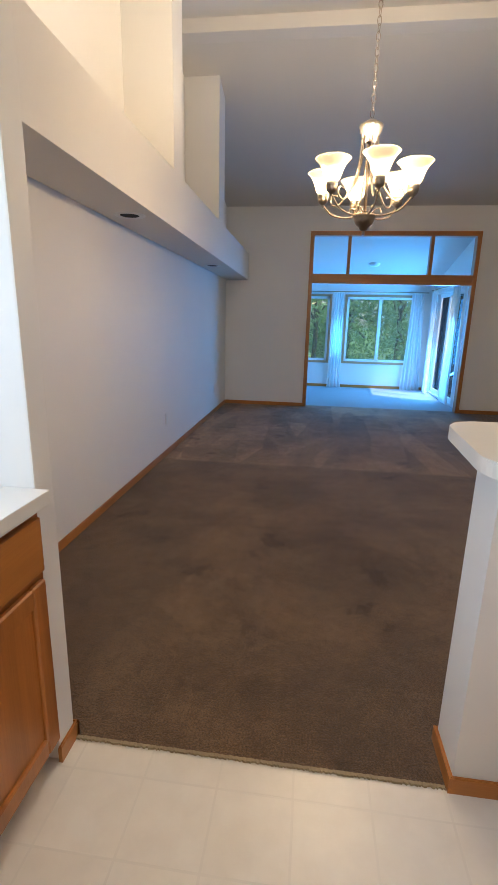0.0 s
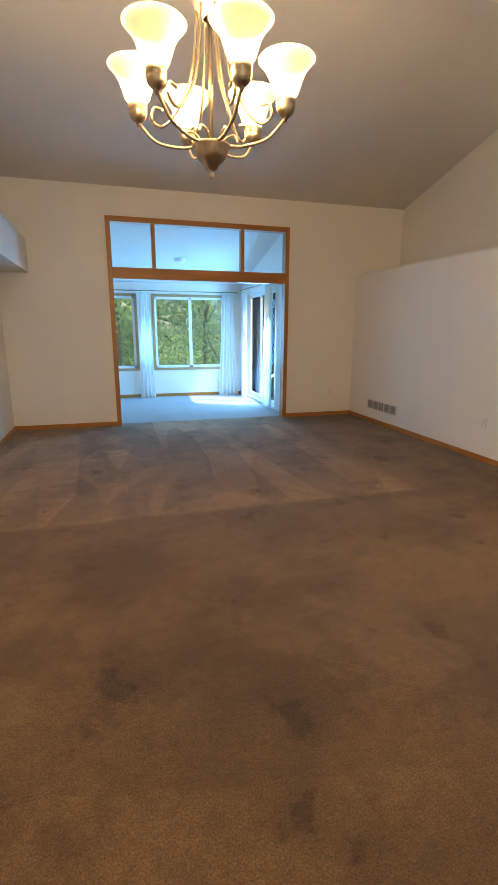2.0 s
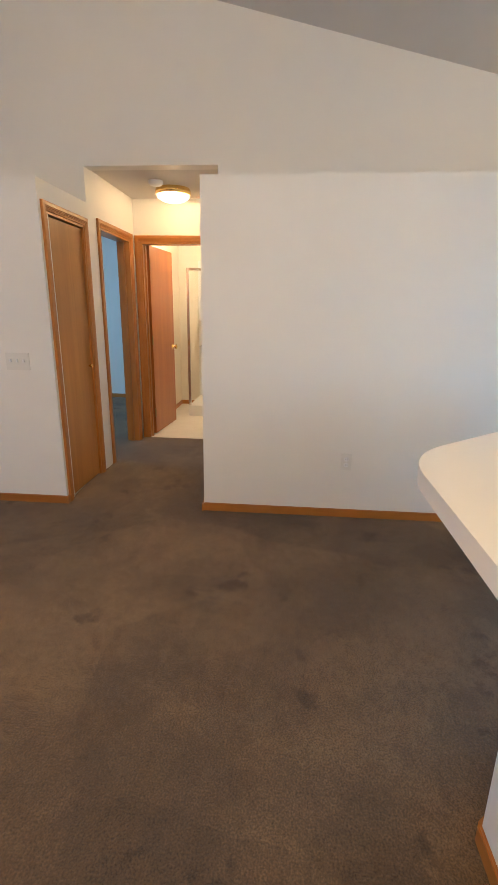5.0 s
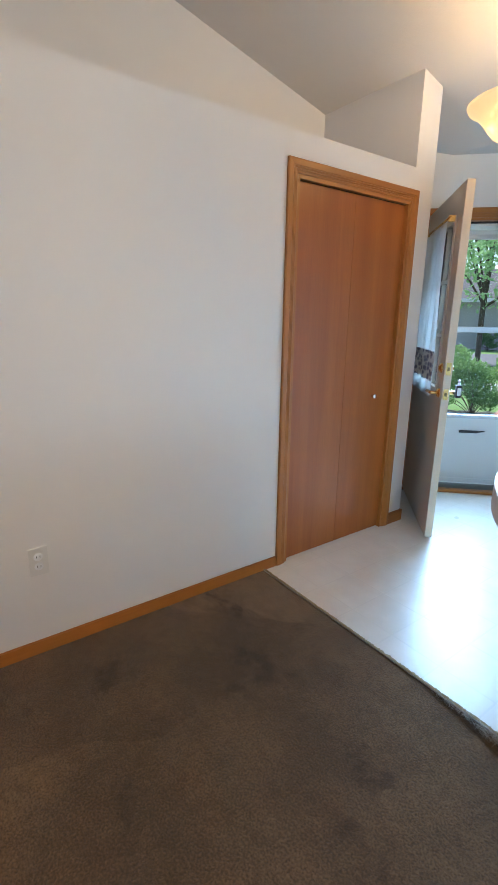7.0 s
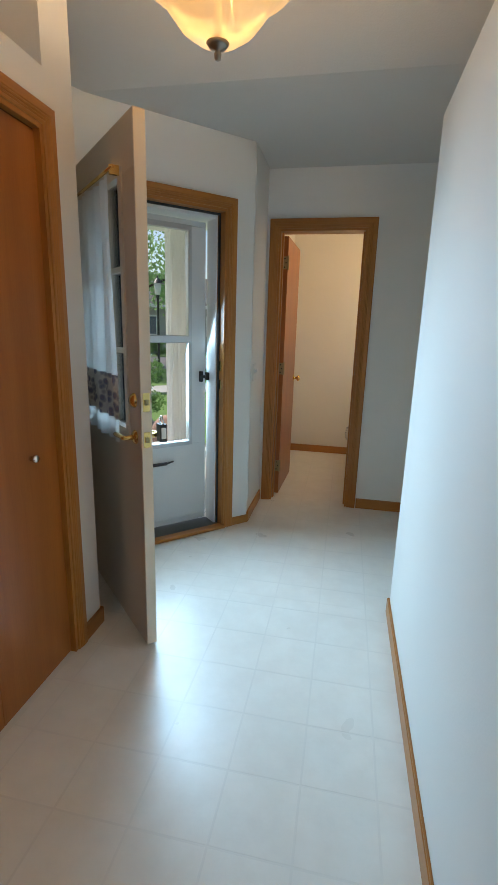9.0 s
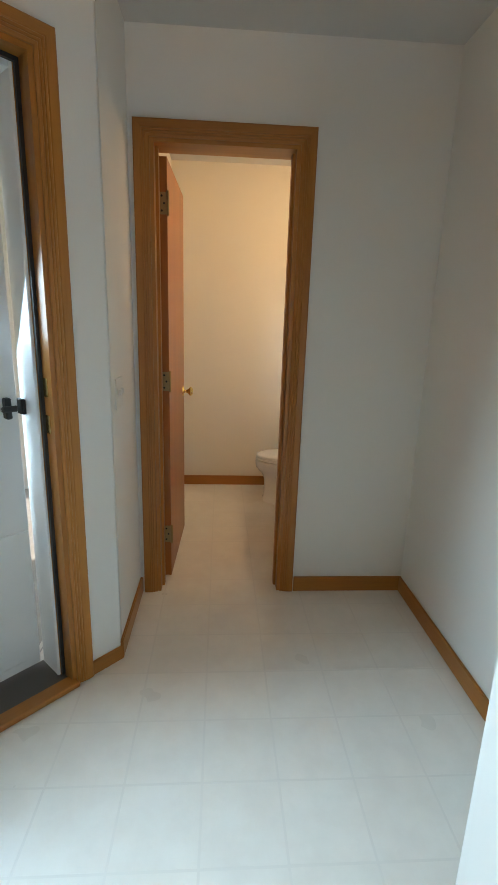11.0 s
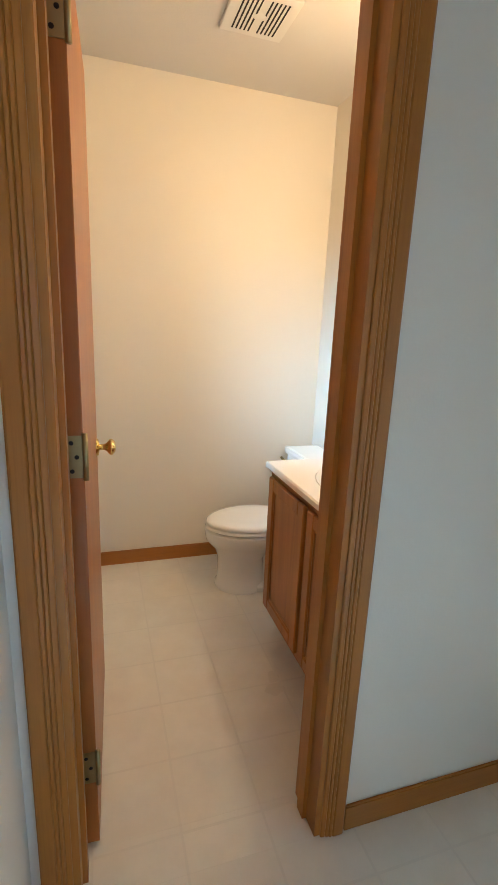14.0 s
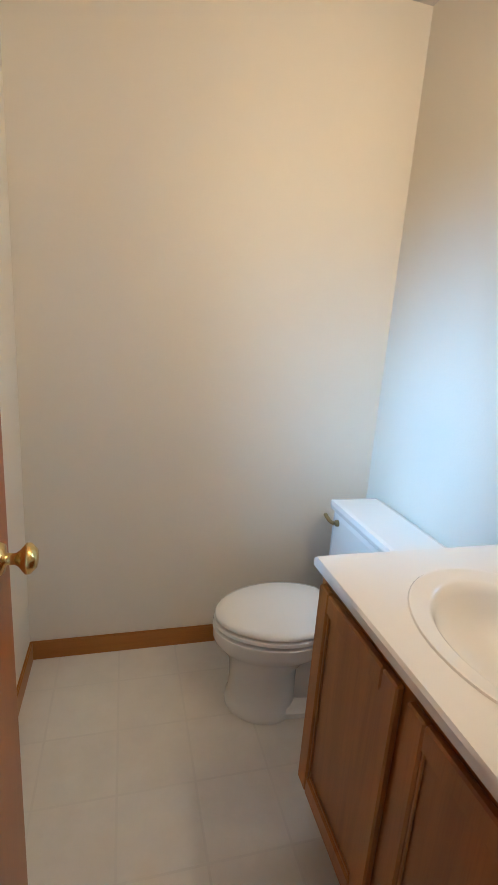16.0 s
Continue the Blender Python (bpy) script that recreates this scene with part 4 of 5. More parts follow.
# ---- light fittings ----
def chandelier():
    c = empty("chandelier", pose(0.345, 2.85, -0.033), "brushed nickel chandelier with six lit glass bells", "chandelier")
    top = roof(2.85) + 0.033
    lathe("bowl", [(0, 1.868), (0.007, 1.872), (0.009, 1.882), (0.005, 1.890), (0.02, 1.897), (0.026, 1.910), (0.045, 1.925), (0.056, 1.945), (0.06, 1.962), (0.066, 1.968), (0.05, 1.976), (0, 1.98)], NICKEL, c)
    lathe("crown", [(0.02, 2.325), (0.036, 2.333), (0.04, 2.348), (0.047, 2.352), (0.048, 2.37), (0.056, 2.374), (0.058, 2.392), (0.063, 2.397), (0.06, 2.406), (0.036, 2.42), (0.012, 2.432), (0, 2.44)], NICKEL, c)
    tube("stem", [(0, 0, 1.97), (0, 0, 2.36)], 0.008, NICKEL, c)
    lathe("canopy", [(0, top - 0.055), (0.02, top - 0.05), (0.055, top - 0.02), (0.062, top + 0.01)], NICKEL, c)
    z = 2.44
    k = 0
    while z < top - 0.06:
        pts = [(0.011 * math.cos(a), 0, z + 0.019 + 0.021 * math.sin(a)) for a in [2 * math.pi * i / 8 for i in range(9)]]
        tube("chain_link", pts, 0.0022, NICKEL, c, pose(0, 0, 0, 0, 0, 90 * (k % 2) + 20), 6)
        z += 0.034
        k += 1
    for k in range(6):
        m = pose(0, 0, 0, 0, 0, 60 * k + 39)
        tube("arm", [(0.045, 0, 1.972), (0.10, 0, 1.965), (0.185, 0, 1.985), (0.236, 0, 2.035), (0.245, 0, 2.045)], 0.0052, NICKEL, c, m)
        tube("strut", [(0.042, 0, 2.35), (0.05, 0, 2.24), (0.075, 0, 2.14), (0.125, 0, 2.06), (0.165, 0, 2.03), (0.198, 0, 2.05), (0.19, 0, 2.085), (0.162, 0, 2.08)], 0.005, NICKEL, c, m)
        tube("scroll", [(0.03, 0.02, 1.975), (0.05, 0.02, 2.0), (0.075, 0.02, 2.005), (0.085, 0.02, 1.985)], 0.004, NICKEL, c, m)
        lathe("cup", [(0, 2.03), (0.005, 2.032), (0.007, 2.042), (0.016, 2.048), (0.026, 2.058), (0.03, 2.072), (0.028, 2.076), (0.031, 2.08), (0.03, 2.098), (0.02, 2.1)], NICKEL, c, m @ pose(0.245, 0, 0.0), 20)
        lathe("shade", [(0.028, 2.130), (0.040, 2.144), (0.048, 2.168), (0.057, 2.192), (0.071, 2.215), (0.087, 2.232), (0.091, 2.236), (0.088, 2.239), (0.068, 2.218), (0.054, 2.194), (0.045, 2.169), (0.031, 2.140)], SHADE, c, m @ pose(0.245, 0, -0.03), 28)


def pendant():
    c = empty("pendant_lamp", pose(3.02, -0.40, 0), "alabaster glass bowl pendant on three nickel rods", "pendant lamp")
    top = roof(-0.40)
    lathe("finial", [(0, 2.012), (0.008, 2.016), (0.010, 2.028), (0.006, 2.036), (0.022, 2.042), (0.03, 2.052), (0.02, 2.056), (0, 2.058)], NICKEL, c)
    lathe("bowl", [(0.018, 2.052), (0.06, 2.062), (0.10, 2.09), (0.128, 2.125), (0.15, 2.155), (0.175, 2.178), (0.202, 2.195), (0.210, 2.208), (0.205, 2.212), (0.17, 2.19), (0.143, 2.166), (0.12, 2.13), (0.09, 2.098), (0.05, 2.07), (0.018, 2.06)], BOWL, c, None, 40)
    for k in range(3):
        tube("rod", [(0.125, 0, 2.14), (0.075, 0, 2.27), (0.032, 0, 2.38), (0.014, 0, 2.455)], 0.006, NICKEL, c, pose(0, 0, 0, 0, 0, 120 * k + 25))
    tube("stem", [(0, 0, 2.06), (0, 0, 2.46)], 0.009, NICKEL, c)
    lathe("hub", [(0.01, 2.445), (0.028, 2.452), (0.03, 2.475), (0.036, 2.48), (0.03, 2.495), (0.012, 2.51), (0.008, 2.54)], NICKEL, c)
    tube("stem", [(0, 0, 2.5), (0, 0, top + 0.01)], 0.007, NICKEL, c)
    lathe("canopy", [(0.012, top - 0.05), (0.05, top - 0.03), (0.062, top + 0.01)], NICKEL, c)


chandelier()
pendant()
pl = empty("ceiling_lamp", pose(5.12, 3.0, 2.39), "lit glass dome ceiling lamp with a dark rim", "ceiling lamp")
lathe("rim", [(0.148, 0), (0.156, -0.02), (0.156, -0.046), (0.148, -0.052), (0.14, -0.048)], BRASS, pl)
lathe("dome", [(0.145, -0.05), (0.135, -0.075), (0.10, -0.098), (0.05, -0.112), (0, -0.116)], DOME, pl)
# out-of-view dome, added to go with the far bathroom's bulb
bl = empty("ceiling_lamp", pose(6.3, 3.0, 2.39), "unseen lit glass dome added to the bathroom ceiling", "ceiling lamp")
lathe("dome", [(0.14, 0.0), (0.13, -0.04), (0.08, -0.07), (0, -0.085)], DOME, bl)
sm = empty("smoke_alarm", pose(4.85, 3.08, 2.39), "small white smoke alarm on the passage ceiling", "smoke alarm")
lathe("body", [(0.06, 0), (0.06, -0.02), (0.045, -0.035), (0, -0.037)], WHITE, sm)
# dome added above the kitchen; no fitting is seen there
kl = empty("ceiling_lamp", pose(-0.1, -0.6, roof(-0.6)), "unseen lit glass dome added to the kitchen ceiling", "ceiling lamp")
lathe("dome", [(0.17, 0.0), (0.16, -0.05), (0.11, -0.09), (0, -0.11)], DOME, kl)
vl = empty("vanity_light", pose(1.86, -3.0, 2.0), "brass vanity light bar with three bulbs", "vanity light")
box("bar", 0.001, 0.03, -0.28, 0.28, 0.03, 0.1, BRASS, vl, 0.004)

# bathroom fan grille
fg = empty("exhaust_fan", pose(2.47, -3.66, 2.45), "cream square exhaust fan grille on the ceiling", "exhaust fan")
box("frame", -0.125, 0.125, -0.125, 0.125, -0.016, 0.0, PLASTIC, fg, 0.006)
boxes("slot", [(s * (0.018 + 0.016 * k) - 0.003, s * (0.018 + 0.016 * k) + 0.003, -0.095, 0.095, -0.0175, -0.016) for k in range(5) for s in (-1, 1)], DARK, fg)
lathe("badge", [(0, -0.021), (0.018, -0.02), (0.026, -0.016)], PLASTIC, fg)


# ---- powder room fittings ----
def vanity():
    x0, x1, y0, y1, top = 1.862, 2.41, -3.435, -2.695, 0.79
    v = empty("vanity_cabinet", pose((x0 + x1) / 2, (y0 + y1) / 2, 0), "oak vanity cabinet with two panelled doors", "vanity")
    ox, oy = (x0 + x1) / 2, (y0 + y1) / 2
    a, b, c, d = x0 - ox, x1 - ox, y0 - oy, y1 - oy
    boxes("body", [(b - 0.02, b, c, d, 0.13, top - 0.03), (a, b - 0.02, c, c + 0.02, 0.13, top - 0.03), (a, b - 0.02, d - 0.02, d, 0.13, top - 0.03), (a, b - 0.02, c + 0.02, d - 0.02, 0.13, 0.16), (a, b - 0.07, c + 0.01, d, 0.0, 0.13)], CABWOOD, v, 0.002)
    mid = 0.5 * (c + d) + 0.01
    for s, e in ((c + 0.022, mid - 0.014), (mid + 0.014, d - 0.02)):
        dr = boxes("door", [(b, b + 0.018, s, s + 0.05, 0.155, top - 0.055), (b, b + 0.018, e - 0.05, e, 0.155, top - 0.055),
                            (b, b + 0.018, s + 0.05, e - 0.05, 0.155, 0.205), (b, b + 0.018, s + 0.05, e - 0.05, top - 0.105, top - 0.055)], CABWOOD, v, 0.004)
        boxes("panel", [(b, b + 0.008, s + 0.05, e - 0.05, 0.205, top - 0.105)], CABWOOD, dr)
        p, q, lo, hi = s + 0.05, e - 0.05, 0.205, top - 0.105
        boxes("bead", [(b + 0.008, b + 0.013, p, p + 0.008, lo, hi), (b + 0.008, b + 0.013, q - 0.008, q, lo, hi), (b + 0.008, b + 0.013, p + 0.008, q - 0.008, lo, lo + 0.008), (b + 0.008, b + 0.013, p + 0.008, q - 0.008, hi - 0.008, hi)], CABWOOD, dr, 0.002)
    return v


def basin_top():
    x0, x1, y0, y1, top = 1.862, 2.432, -3.452, -2.693, 0.79
    cx, cy = 2.13, -3.07
    bm = bmesh.new()
    n = 56
    rings = [[] for _ in range(13)]
    for k in range(n):
        t = 2 * math.pi * k / n
        c, s = math.cos(t), math.sin(t)
        far = min(((x1 if c > 0 else x0) - cx) / c if abs(c) > 1e-6 else 9, ((y1 if s > 0 else y0) - cy) / s if abs(s) > 1e-6 else 9)
        e = (cx + far * c, cy + far * s)
        rings[0].append((*e, top - 0.024))
        rings[1].append((*e, top - 0.006))
        rings[2].append((cx + (far - 0.006) * c, cy + (far - 0.006) * s, top))
        for i, (ra, rb, z) in enumerate(((0.225, 0.275, 0.0), (0.222, 0.272, 0.003), (0.217, 0.267, 0.003), (0.213, 0.263, 0.0), (0.186, 0.232, -0.002), (0.178, 0.223, -0.008), (0.168, 0.212, -0.03), (0.15, 0.19, -0.075), (0.11, 0.14, -0.118), (0.03, 0.03, -0.138))):
            rings[3 + i].append((cx + ra * c, cy + rb * s, top + z))
    vs = [[bm.verts.new(p) for p in r] for r in rings]
    for r, q in zip(vs, vs[1:]):
        for k in range(n):
            bm.faces.new((r[k], r[(k + 1) % n], q[(k + 1) % n], q[k]))
    bm.faces.new(vs[-1])
    ob = finish("sink_top", bm, MARBLE, None, None, True)
    tagged(ob, "glossy cream cultured marble top with oval basin", "sink")
    m = ob.modifiers.new("edge", "EDGE_SPLIT")
    m.split_angle = radians(40)
    box("backsplash", x0, x0 + 0.018, y0, y1, top, top + 0.06, MARBLE, ob, 0.004)
    lathe("drain", [(0, 0.003), (0.02, 0.003), (0.024, 0.0)], CHROME, ob, pose(cx, cy, top - 0.137), 20)
    f = empty("faucet", pose(1.94, cy, top), "chrome two-handle basin faucet", "faucet")
    box("base", -0.025, 0.025, -0.08, 0.08, 0, 0.018, CHROME, f, 0.006)
    tube("spout", [(0, 0, 0.01), (0.0, 0, 0.05), (0.04, 0, 0.075), (0.10, 0, 0.06)], 0.012, CHROME, f)
    for s in (-0.06, 0.06):
        lathe("handle", [(0.012, 0.015), (0.014, 0.03), (0.02, 0.04), (0.018, 0.055), (0, 0.058)], CHROME, f, pose(0, s, 0), 16)


def toilet():
    r = empty("toilet", pose(1.865, -3.86, 0), "white porcelain toilet with closed seat", "toilet")

    def oval(cx, rx, ry, z, n=36, flat=0.0):
        pts = []
        for k in range(n):
            t = 2 * math.pi * k / n
            x = cx + rx * math.cos(t)
            pts.append((max(x, cx - rx + flat), ry * math.sin(t) * (1.0 if math.cos(t) < 0 else 1 - 0.07 * math.cos(t)), z))
        return pts

    def loft(name, rings, mat):
        bm = bmesh.new()
        vs = [[bm.verts.new(p) for p in ring] for ring in rings]
        for a, b in zip(vs, vs[1:]):
            for k in range(len(a)):
                bm.faces.new((a[k], a[(k + 1) % len(a)], b[(k + 1) % len(a)], b[k]))
        bm.faces.new(vs[0]), bm.faces.new(vs[-1])
        ob = finish(name, bm, mat, r, None, True)
        m = ob.modifiers.new("edge", "EDGE_SPLIT")
        m.split_angle = radians(45)
        return ob

    loft("foot", [oval(0.40, 0.255, 0.125, 0.0), oval(0.40, 0.255, 0.125, 0.02), oval(0.40, 0.24, 0.112, 0.03)], PORCELAIN)
    loft("pedestal", [oval(0.53, 0.135, 0.132, 0.0), oval(0.53, 0.135, 0.132, 0.018), oval(0.53, 0.125, 0.122, 0.03), oval(0.53, 0.122, 0.116, 0.11), oval(0.53, 0.125, 0.116, 0.17), oval(0.51, 0.16, 0.128, 0.215), oval(0.49, 0.21, 0.15, 0.245), oval(0.48, 0.236, 0.166, 0.265), oval(0.478, 0.244, 0.174, 0.285), oval(0.478, 0.246, 0.175, 0.318), oval(0.478, 0.238, 0.166, 0.325)], PORCELAIN)
    loft("trapway", [oval(0.34, 0.17, 0.07, 0.0), oval(0.34, 0.165, 0.068, 0.12), oval(0.32, 0.2, 0.09, 0.22), oval(0.32, 0.22, 0.12, 0.28)], PORCELAIN)
    loft("seat", [oval(0.48, 0.232, 0.168, 0.327, flat=0.05), oval(0.48, 0.242, 0.176, 0.334, flat=0.05), oval(0.48, 0.240, 0.175, 0.345, flat=0.05), oval(0.48, 0.228, 0.163, 0.349, flat=0.05)], PORCELAIN)
    loft("lid", [oval(0.48, 0.226, 0.161, 0.352, flat=0.05), oval(0.48, 0.238, 0.173, 0.356, flat=0.05), oval(0.48, 0.238, 0.173, 0.364, flat=0.05), oval(0.48, 0.232, 0.167, 0.370, flat=0.05), oval(0.48, 0.215, 0.151, 0.374, flat=0.05), oval(0.48, 0.15, 0.10, 0.377, flat=0.05)], PORCELAIN)
    box("neck", 0.02, 0.30, -0.10, 0.10, 0.18, 0.335, PORCELAIN, r, 0.02)
    box("tank", 0.012, 0.205, -0.235, 0.225, 0.34, 0.64, PORCELAIN, r, 0.025)
    box("tank_lid", 0.006, 0.218, -0.245, 0.235, 0.64, 0.680, PORCELAIN, r, 0.0185)
    lathe("lever_rose", [(0, 0.012), (0.012, 0.011), (0.014, 0)], HINGE, r, Matrix.Translation((0.205, -0.18, 0.60)) @ pose(0, 0, 0, 0, 90), 14)
    tube("flush_lever", [(0.222, -0.18, 0.60), (0.230, -0.20, 0.602), (0.232, -0.245, 0.612)], 0.008, HINGE, r)


vanity()
basin_top()
toilet()
mi = empty("mirror", pose(1.861, -3.02, 0.87), "frameless wall mirror above the sink", "mirror")
box("sheet", 0.0, 0.005, -0.42, 0.33, 0.0, 0.95, MIRROR, mi)
box("edge", -0.0005, 0.004, -0.422, 0.332, -0.002, 0.952, GREYMETAL, mi)

pw = empty("window_3", pose(3.24, -3.39, 1.05), "powder room window with oak casing", "window", kind="structure")
boxes("casing", [(-0.016, 0.0, -0.45, -0.39, -0.06, 0.91), (-0.016, 0.0, 0.39, 0.45, -0.06, 0.91), (-0.016, 0.0, -0.39, 0.39, 0.85, 0.91), (-0.03, 0.0, -0.39, 0.39, -0.06, 0.0)], OAK["z"], pw, 0.002)
boxes("sash", [(0.06, 0.10, -0.39, -0.35, 0, 0.85), (0.06, 0.10, 0.35, 0.39, 0, 0.85), (0.06, 0.10, -0.35, 0.35, 0, 0.04), (0.06, 0.10, -0.35, 0.35, 0.81, 0.85), (0.06, 0.10, -0.35, 0.35, 0.41, 0.45)], WHITE, pw)
pg = boxes("pane", [(0.078, 0.082, -0.35, 0.35, 0.04, 0.81)], GLASS, pw)
pg.visible_shadow = False

# ---- kitchen ----
# unseen window, added to hold the kitchen fill lamp
kw = empty("added_window", pose(-1.40, 0.30, 1.1), "unseen white window added around the kitchen fill lamp", "window", kind="structure")
boxes("sash", [(-0.03, 0.03, -0.65, -0.60, 0, 0.9), (-0.03, 0.03, 0.60, 0.65, 0, 0.9), (-0.03, 0.03, -0.60, 0.60, 0, 0.05), (-0.03, 0.03, -0.60, 0.60, 0.85, 0.9), (-0.03, 0.03, -0.025, 0.025, 0.05, 0.85)], WHITE, kw, 0.003)
kg = boxes("pane", [(-0.003, 0.003, -0.60, -0.025, 0.05, 0.85), (-0.003, 0.003, 0.025, 0.60, 0.05, 0.85)], GLASS, kw)
kg.visible_shadow = False
kc = empty("base_cabinet", pose(-0.9, 0.3, 0), "honey oak base cabinets with drawers and doors", "cabinet")
boxes("body", [(-0.43, 0.29, -1.3, 0.795, 0.10, 0.87), (-0.43, 0.22, -1.3, 0.795, 0.0, 0.10)], CABWOOD, kc, 0.002)
for k in range(4):
    y1 = 0.775 - k * 0.52
    y0 = y1 - 0.49
    dw = box("drawer", 0.29, 0.31, y0, y1, 0.69, 0.845, OAK["y"], kc, 0.006)
    dr = boxes("door", [(0.29, 0.31, y0, y0 + 0.06, 0.125, 0.665), (0.29, 0.31, y1 - 0.06, y1, 0.125, 0.665), (0.29, 0.31, y0 + 0.06, y1 - 0.06, 0.125, 0.185), (0.29, 0.31, y0 + 0.06, y1 - 0.06, 0.605, 0.665)], CABWOOD, kc, 0.005)
    boxes("panel", [(0.29, 0.298, y0 + 0.06, y1 - 0.06, 0.185, 0.605)], CABWOOD, dr)
ct = box("countertop", -1.335, -0.575, -1.0, 1.105, 0.872, 0.912, LAMINATE, None, 0.004)
tagged(ct, "cream laminate countertop on oak cabinets", "countertop")
pc = empty("base_cabinet", pose(1.1, 0.9, 0), "honey oak peninsula cabinet behind the half wall", "cabinet")
boxes("body", [(-0.38, 0.55, -0.32, 0.285, 0.10, 0.87), (-0.35, 0.5, -0.25, 0.285, 0.0, 0.10)], CABWOOD, pc, 0.003)

# breakfast bar top with rounded end
def rounded(points, radii):
    out = []
    for i, (p, r) in enumerate(zip(points, radii)):
        p, a, b = Vector(p), Vector(points[i - 1]), Vector(points[(i + 1) % len(points)])
        if r <= 0:
            out.append(tuple(p))
            continue
        u, w = (a - p).normalized(), (b - p).normalized()
        for k in range(9):
            s = k / 8
            out.append(tuple((1 - s) ** 2 * (p + u * r) + 2 * s * (1 - s) * p + s * s * (p + w * r)))
    return out


bar = prism("bar_top", rounded([(0.515, 1.08), (1.50, 1.08), (2.10, 0.35), (2.30, 0.82), (2.24, 1.02), (1.74, 1.63), (0.55, 1.63)], [0.12, 0, 0, 0.05, 0.1, 0.15, 0.12]), 1.01, 1.052, LAMINATE, None, 0.004)
tagged(bar, "cream laminate breakfast bar top with rounded corners", "bar top")


# ---- sunroom ----
def window(name, x0, x1, z0, z1, y, label):
    r = empty(name, pose((x0 + x1) / 2, y, z0), label, "window", kind="structure")
    w, h = (x1 - x0) / 2, z1 - z0
    boxes("casing", [(-w - 0.05, -w, -0.018, 0.002, -0.05, h + 0.05), (w, w + 0.05, -0.018, 0.002, -0.05, h + 0.05), (-w, w, -0.018, 0.002, h, h + 0.05), (-w, w, -0.022, 0.002, -0.05, 0)], wood("window_oak_" + name, (0.36, 0.20, 0.09), (0.55, 0.34, 0.17), "x"), r)
    boxes("sash", [(-w, -w + 0.045, 0.03, 0.08, 0, h), (w - 0.045, w, 0.03, 0.08, 0, h), (-w, w, 0.03, 0.08, h - 0.045, h), (-w, w, 0.03, 0.08, 0, 0.045), (-0.03, 0.03, 0.03, 0.08, 0, h)], WHITE, r, 0.003)
    g = boxes("pane", [(-w + 0.045, -0.03, 0.05, 0.055, 0.045, h - 0.045), (0.03, w - 0.045, 0.05, 0.055, 0.045, h - 0.045)], GLARE_GLASS, r)
    g.visible_shadow = False


window("window_1", -0.95, 0.45, 0.58, 1.95, 10.75, "sunroom window with pale oak casing")
window("window_2", 0.83, 2.25, 0.58, 1.95, 10.75, "sunroom window with pale oak casing")
sl = empty("patio_door", pose(2.66, 9.51, 0), "white sliding glass patio door", "patio door")
boxes("frame", [(-0.05, 0.05, -0.91, -0.86, 0, 2.06), (-0.05, 0.05, 0.86, 0.91, 0, 2.06), (-0.05, 0.05, -0.86, 0.86, 2.0, 2.06), (-0.05, 0.05, -0.86, 0.86, 0.0, 0.04)], WHITE, sl, 0.003)
boxes("sash", [(-0.035, 0.0, -0.86, -0.79, 0.04, 2.0), (-0.035, 0.0, -0.02, 0.05, 0.04, 2.0), (-0.035, 0.0, -0.79, -0.02, 0.04, 0.12), (-0.035, 0.0, -0.79, -0.02, 1.93, 2.0), (0.005, 0.04, -0.02, 0.05, 0.04, 2.0), (0.005, 0.04, 0.79, 0.86, 0.04, 2.0), (0.005, 0.04, 0.05, 0.79, 0.04, 0.12), (0.005, 0.04, 0.05, 0.79, 1.93, 2.0)], WHITE, sl, 0.003)
g = boxes("pane", [(-0.02, -0.015, -0.79, -0.02, 0.12, 1.93), (0.02, 0.025, 0.05, 0.79, 0.12, 1.93)], GLASS, sl)
g.visible_shadow = False
G = "sunroom curtains"
curtain("curtain", 0.20, 2.02, 4, 0.022, SHEER, Matrix.Translation((0.54, 10.66, 0.0)), "white sheer curtain panel puddling on the floor", None, 0.5, None, G)
curtain("curtain", 0.26, 2.02, 5, 0.022, SHEER, Matrix.Translation((2.16, 10.66, 0.0)), "white sheer curtain panel puddling on the floor", None, 0.6, None, G)
curtain("curtain", 0.34, 2.06, 6, 0.022, SHEER, Matrix.Translation((2.53, 10.12, 0.0)) @ pose(0, 0, 0, 0, 0, 90), "white sheer curtain at the patio door", None, 0.25, None, G)
curtain("curtain", 0.46, 2.06, 7, 0.022, LACE, Matrix.Translation((2.53, 8.58, 0.03)) @ pose(0, 0, 0, 0, 0, 90), "white curtain drawn at the patio door", None, 0.1, None, G)
for a, b in (((-1.0, 10.67, 2.05), (2.5, 10.67, 2.05)), ((2.53, 8.4, 2.09), (2.53, 10.6, 2.09))):
    rd = empty("curtain_rod", Matrix.Translation(a), "thin dark curtain rod", "curtain rod")
    tube("rod", [(0, 0, 0), tuple(Vector(b) - Vector(a))], 0.009, HINGE, rd)
    d = (Vector(b) - Vector(a)).normalized()
    for s in (0.15, 0.9):
        q = (Vector(b) - Vector(a)) * s
        off = Vector((0.07, 0, 0)) if abs(d.y) > 0.5 else Vector((0, 0.08, 0))
        tube("bracket", [tuple(q), tuple(q + off)], 0.006, HINGE, rd)
sf = empty("ceiling_lamp", pose(1.2, 9.6, 2.49), "small white sunroom ceiling lamp", "ceiling lamp")
lathe("dome", [(0.11, 0.03), (0.11, 0.0), (0.08, -0.04), (0, -0.06)], WHITE, sf)

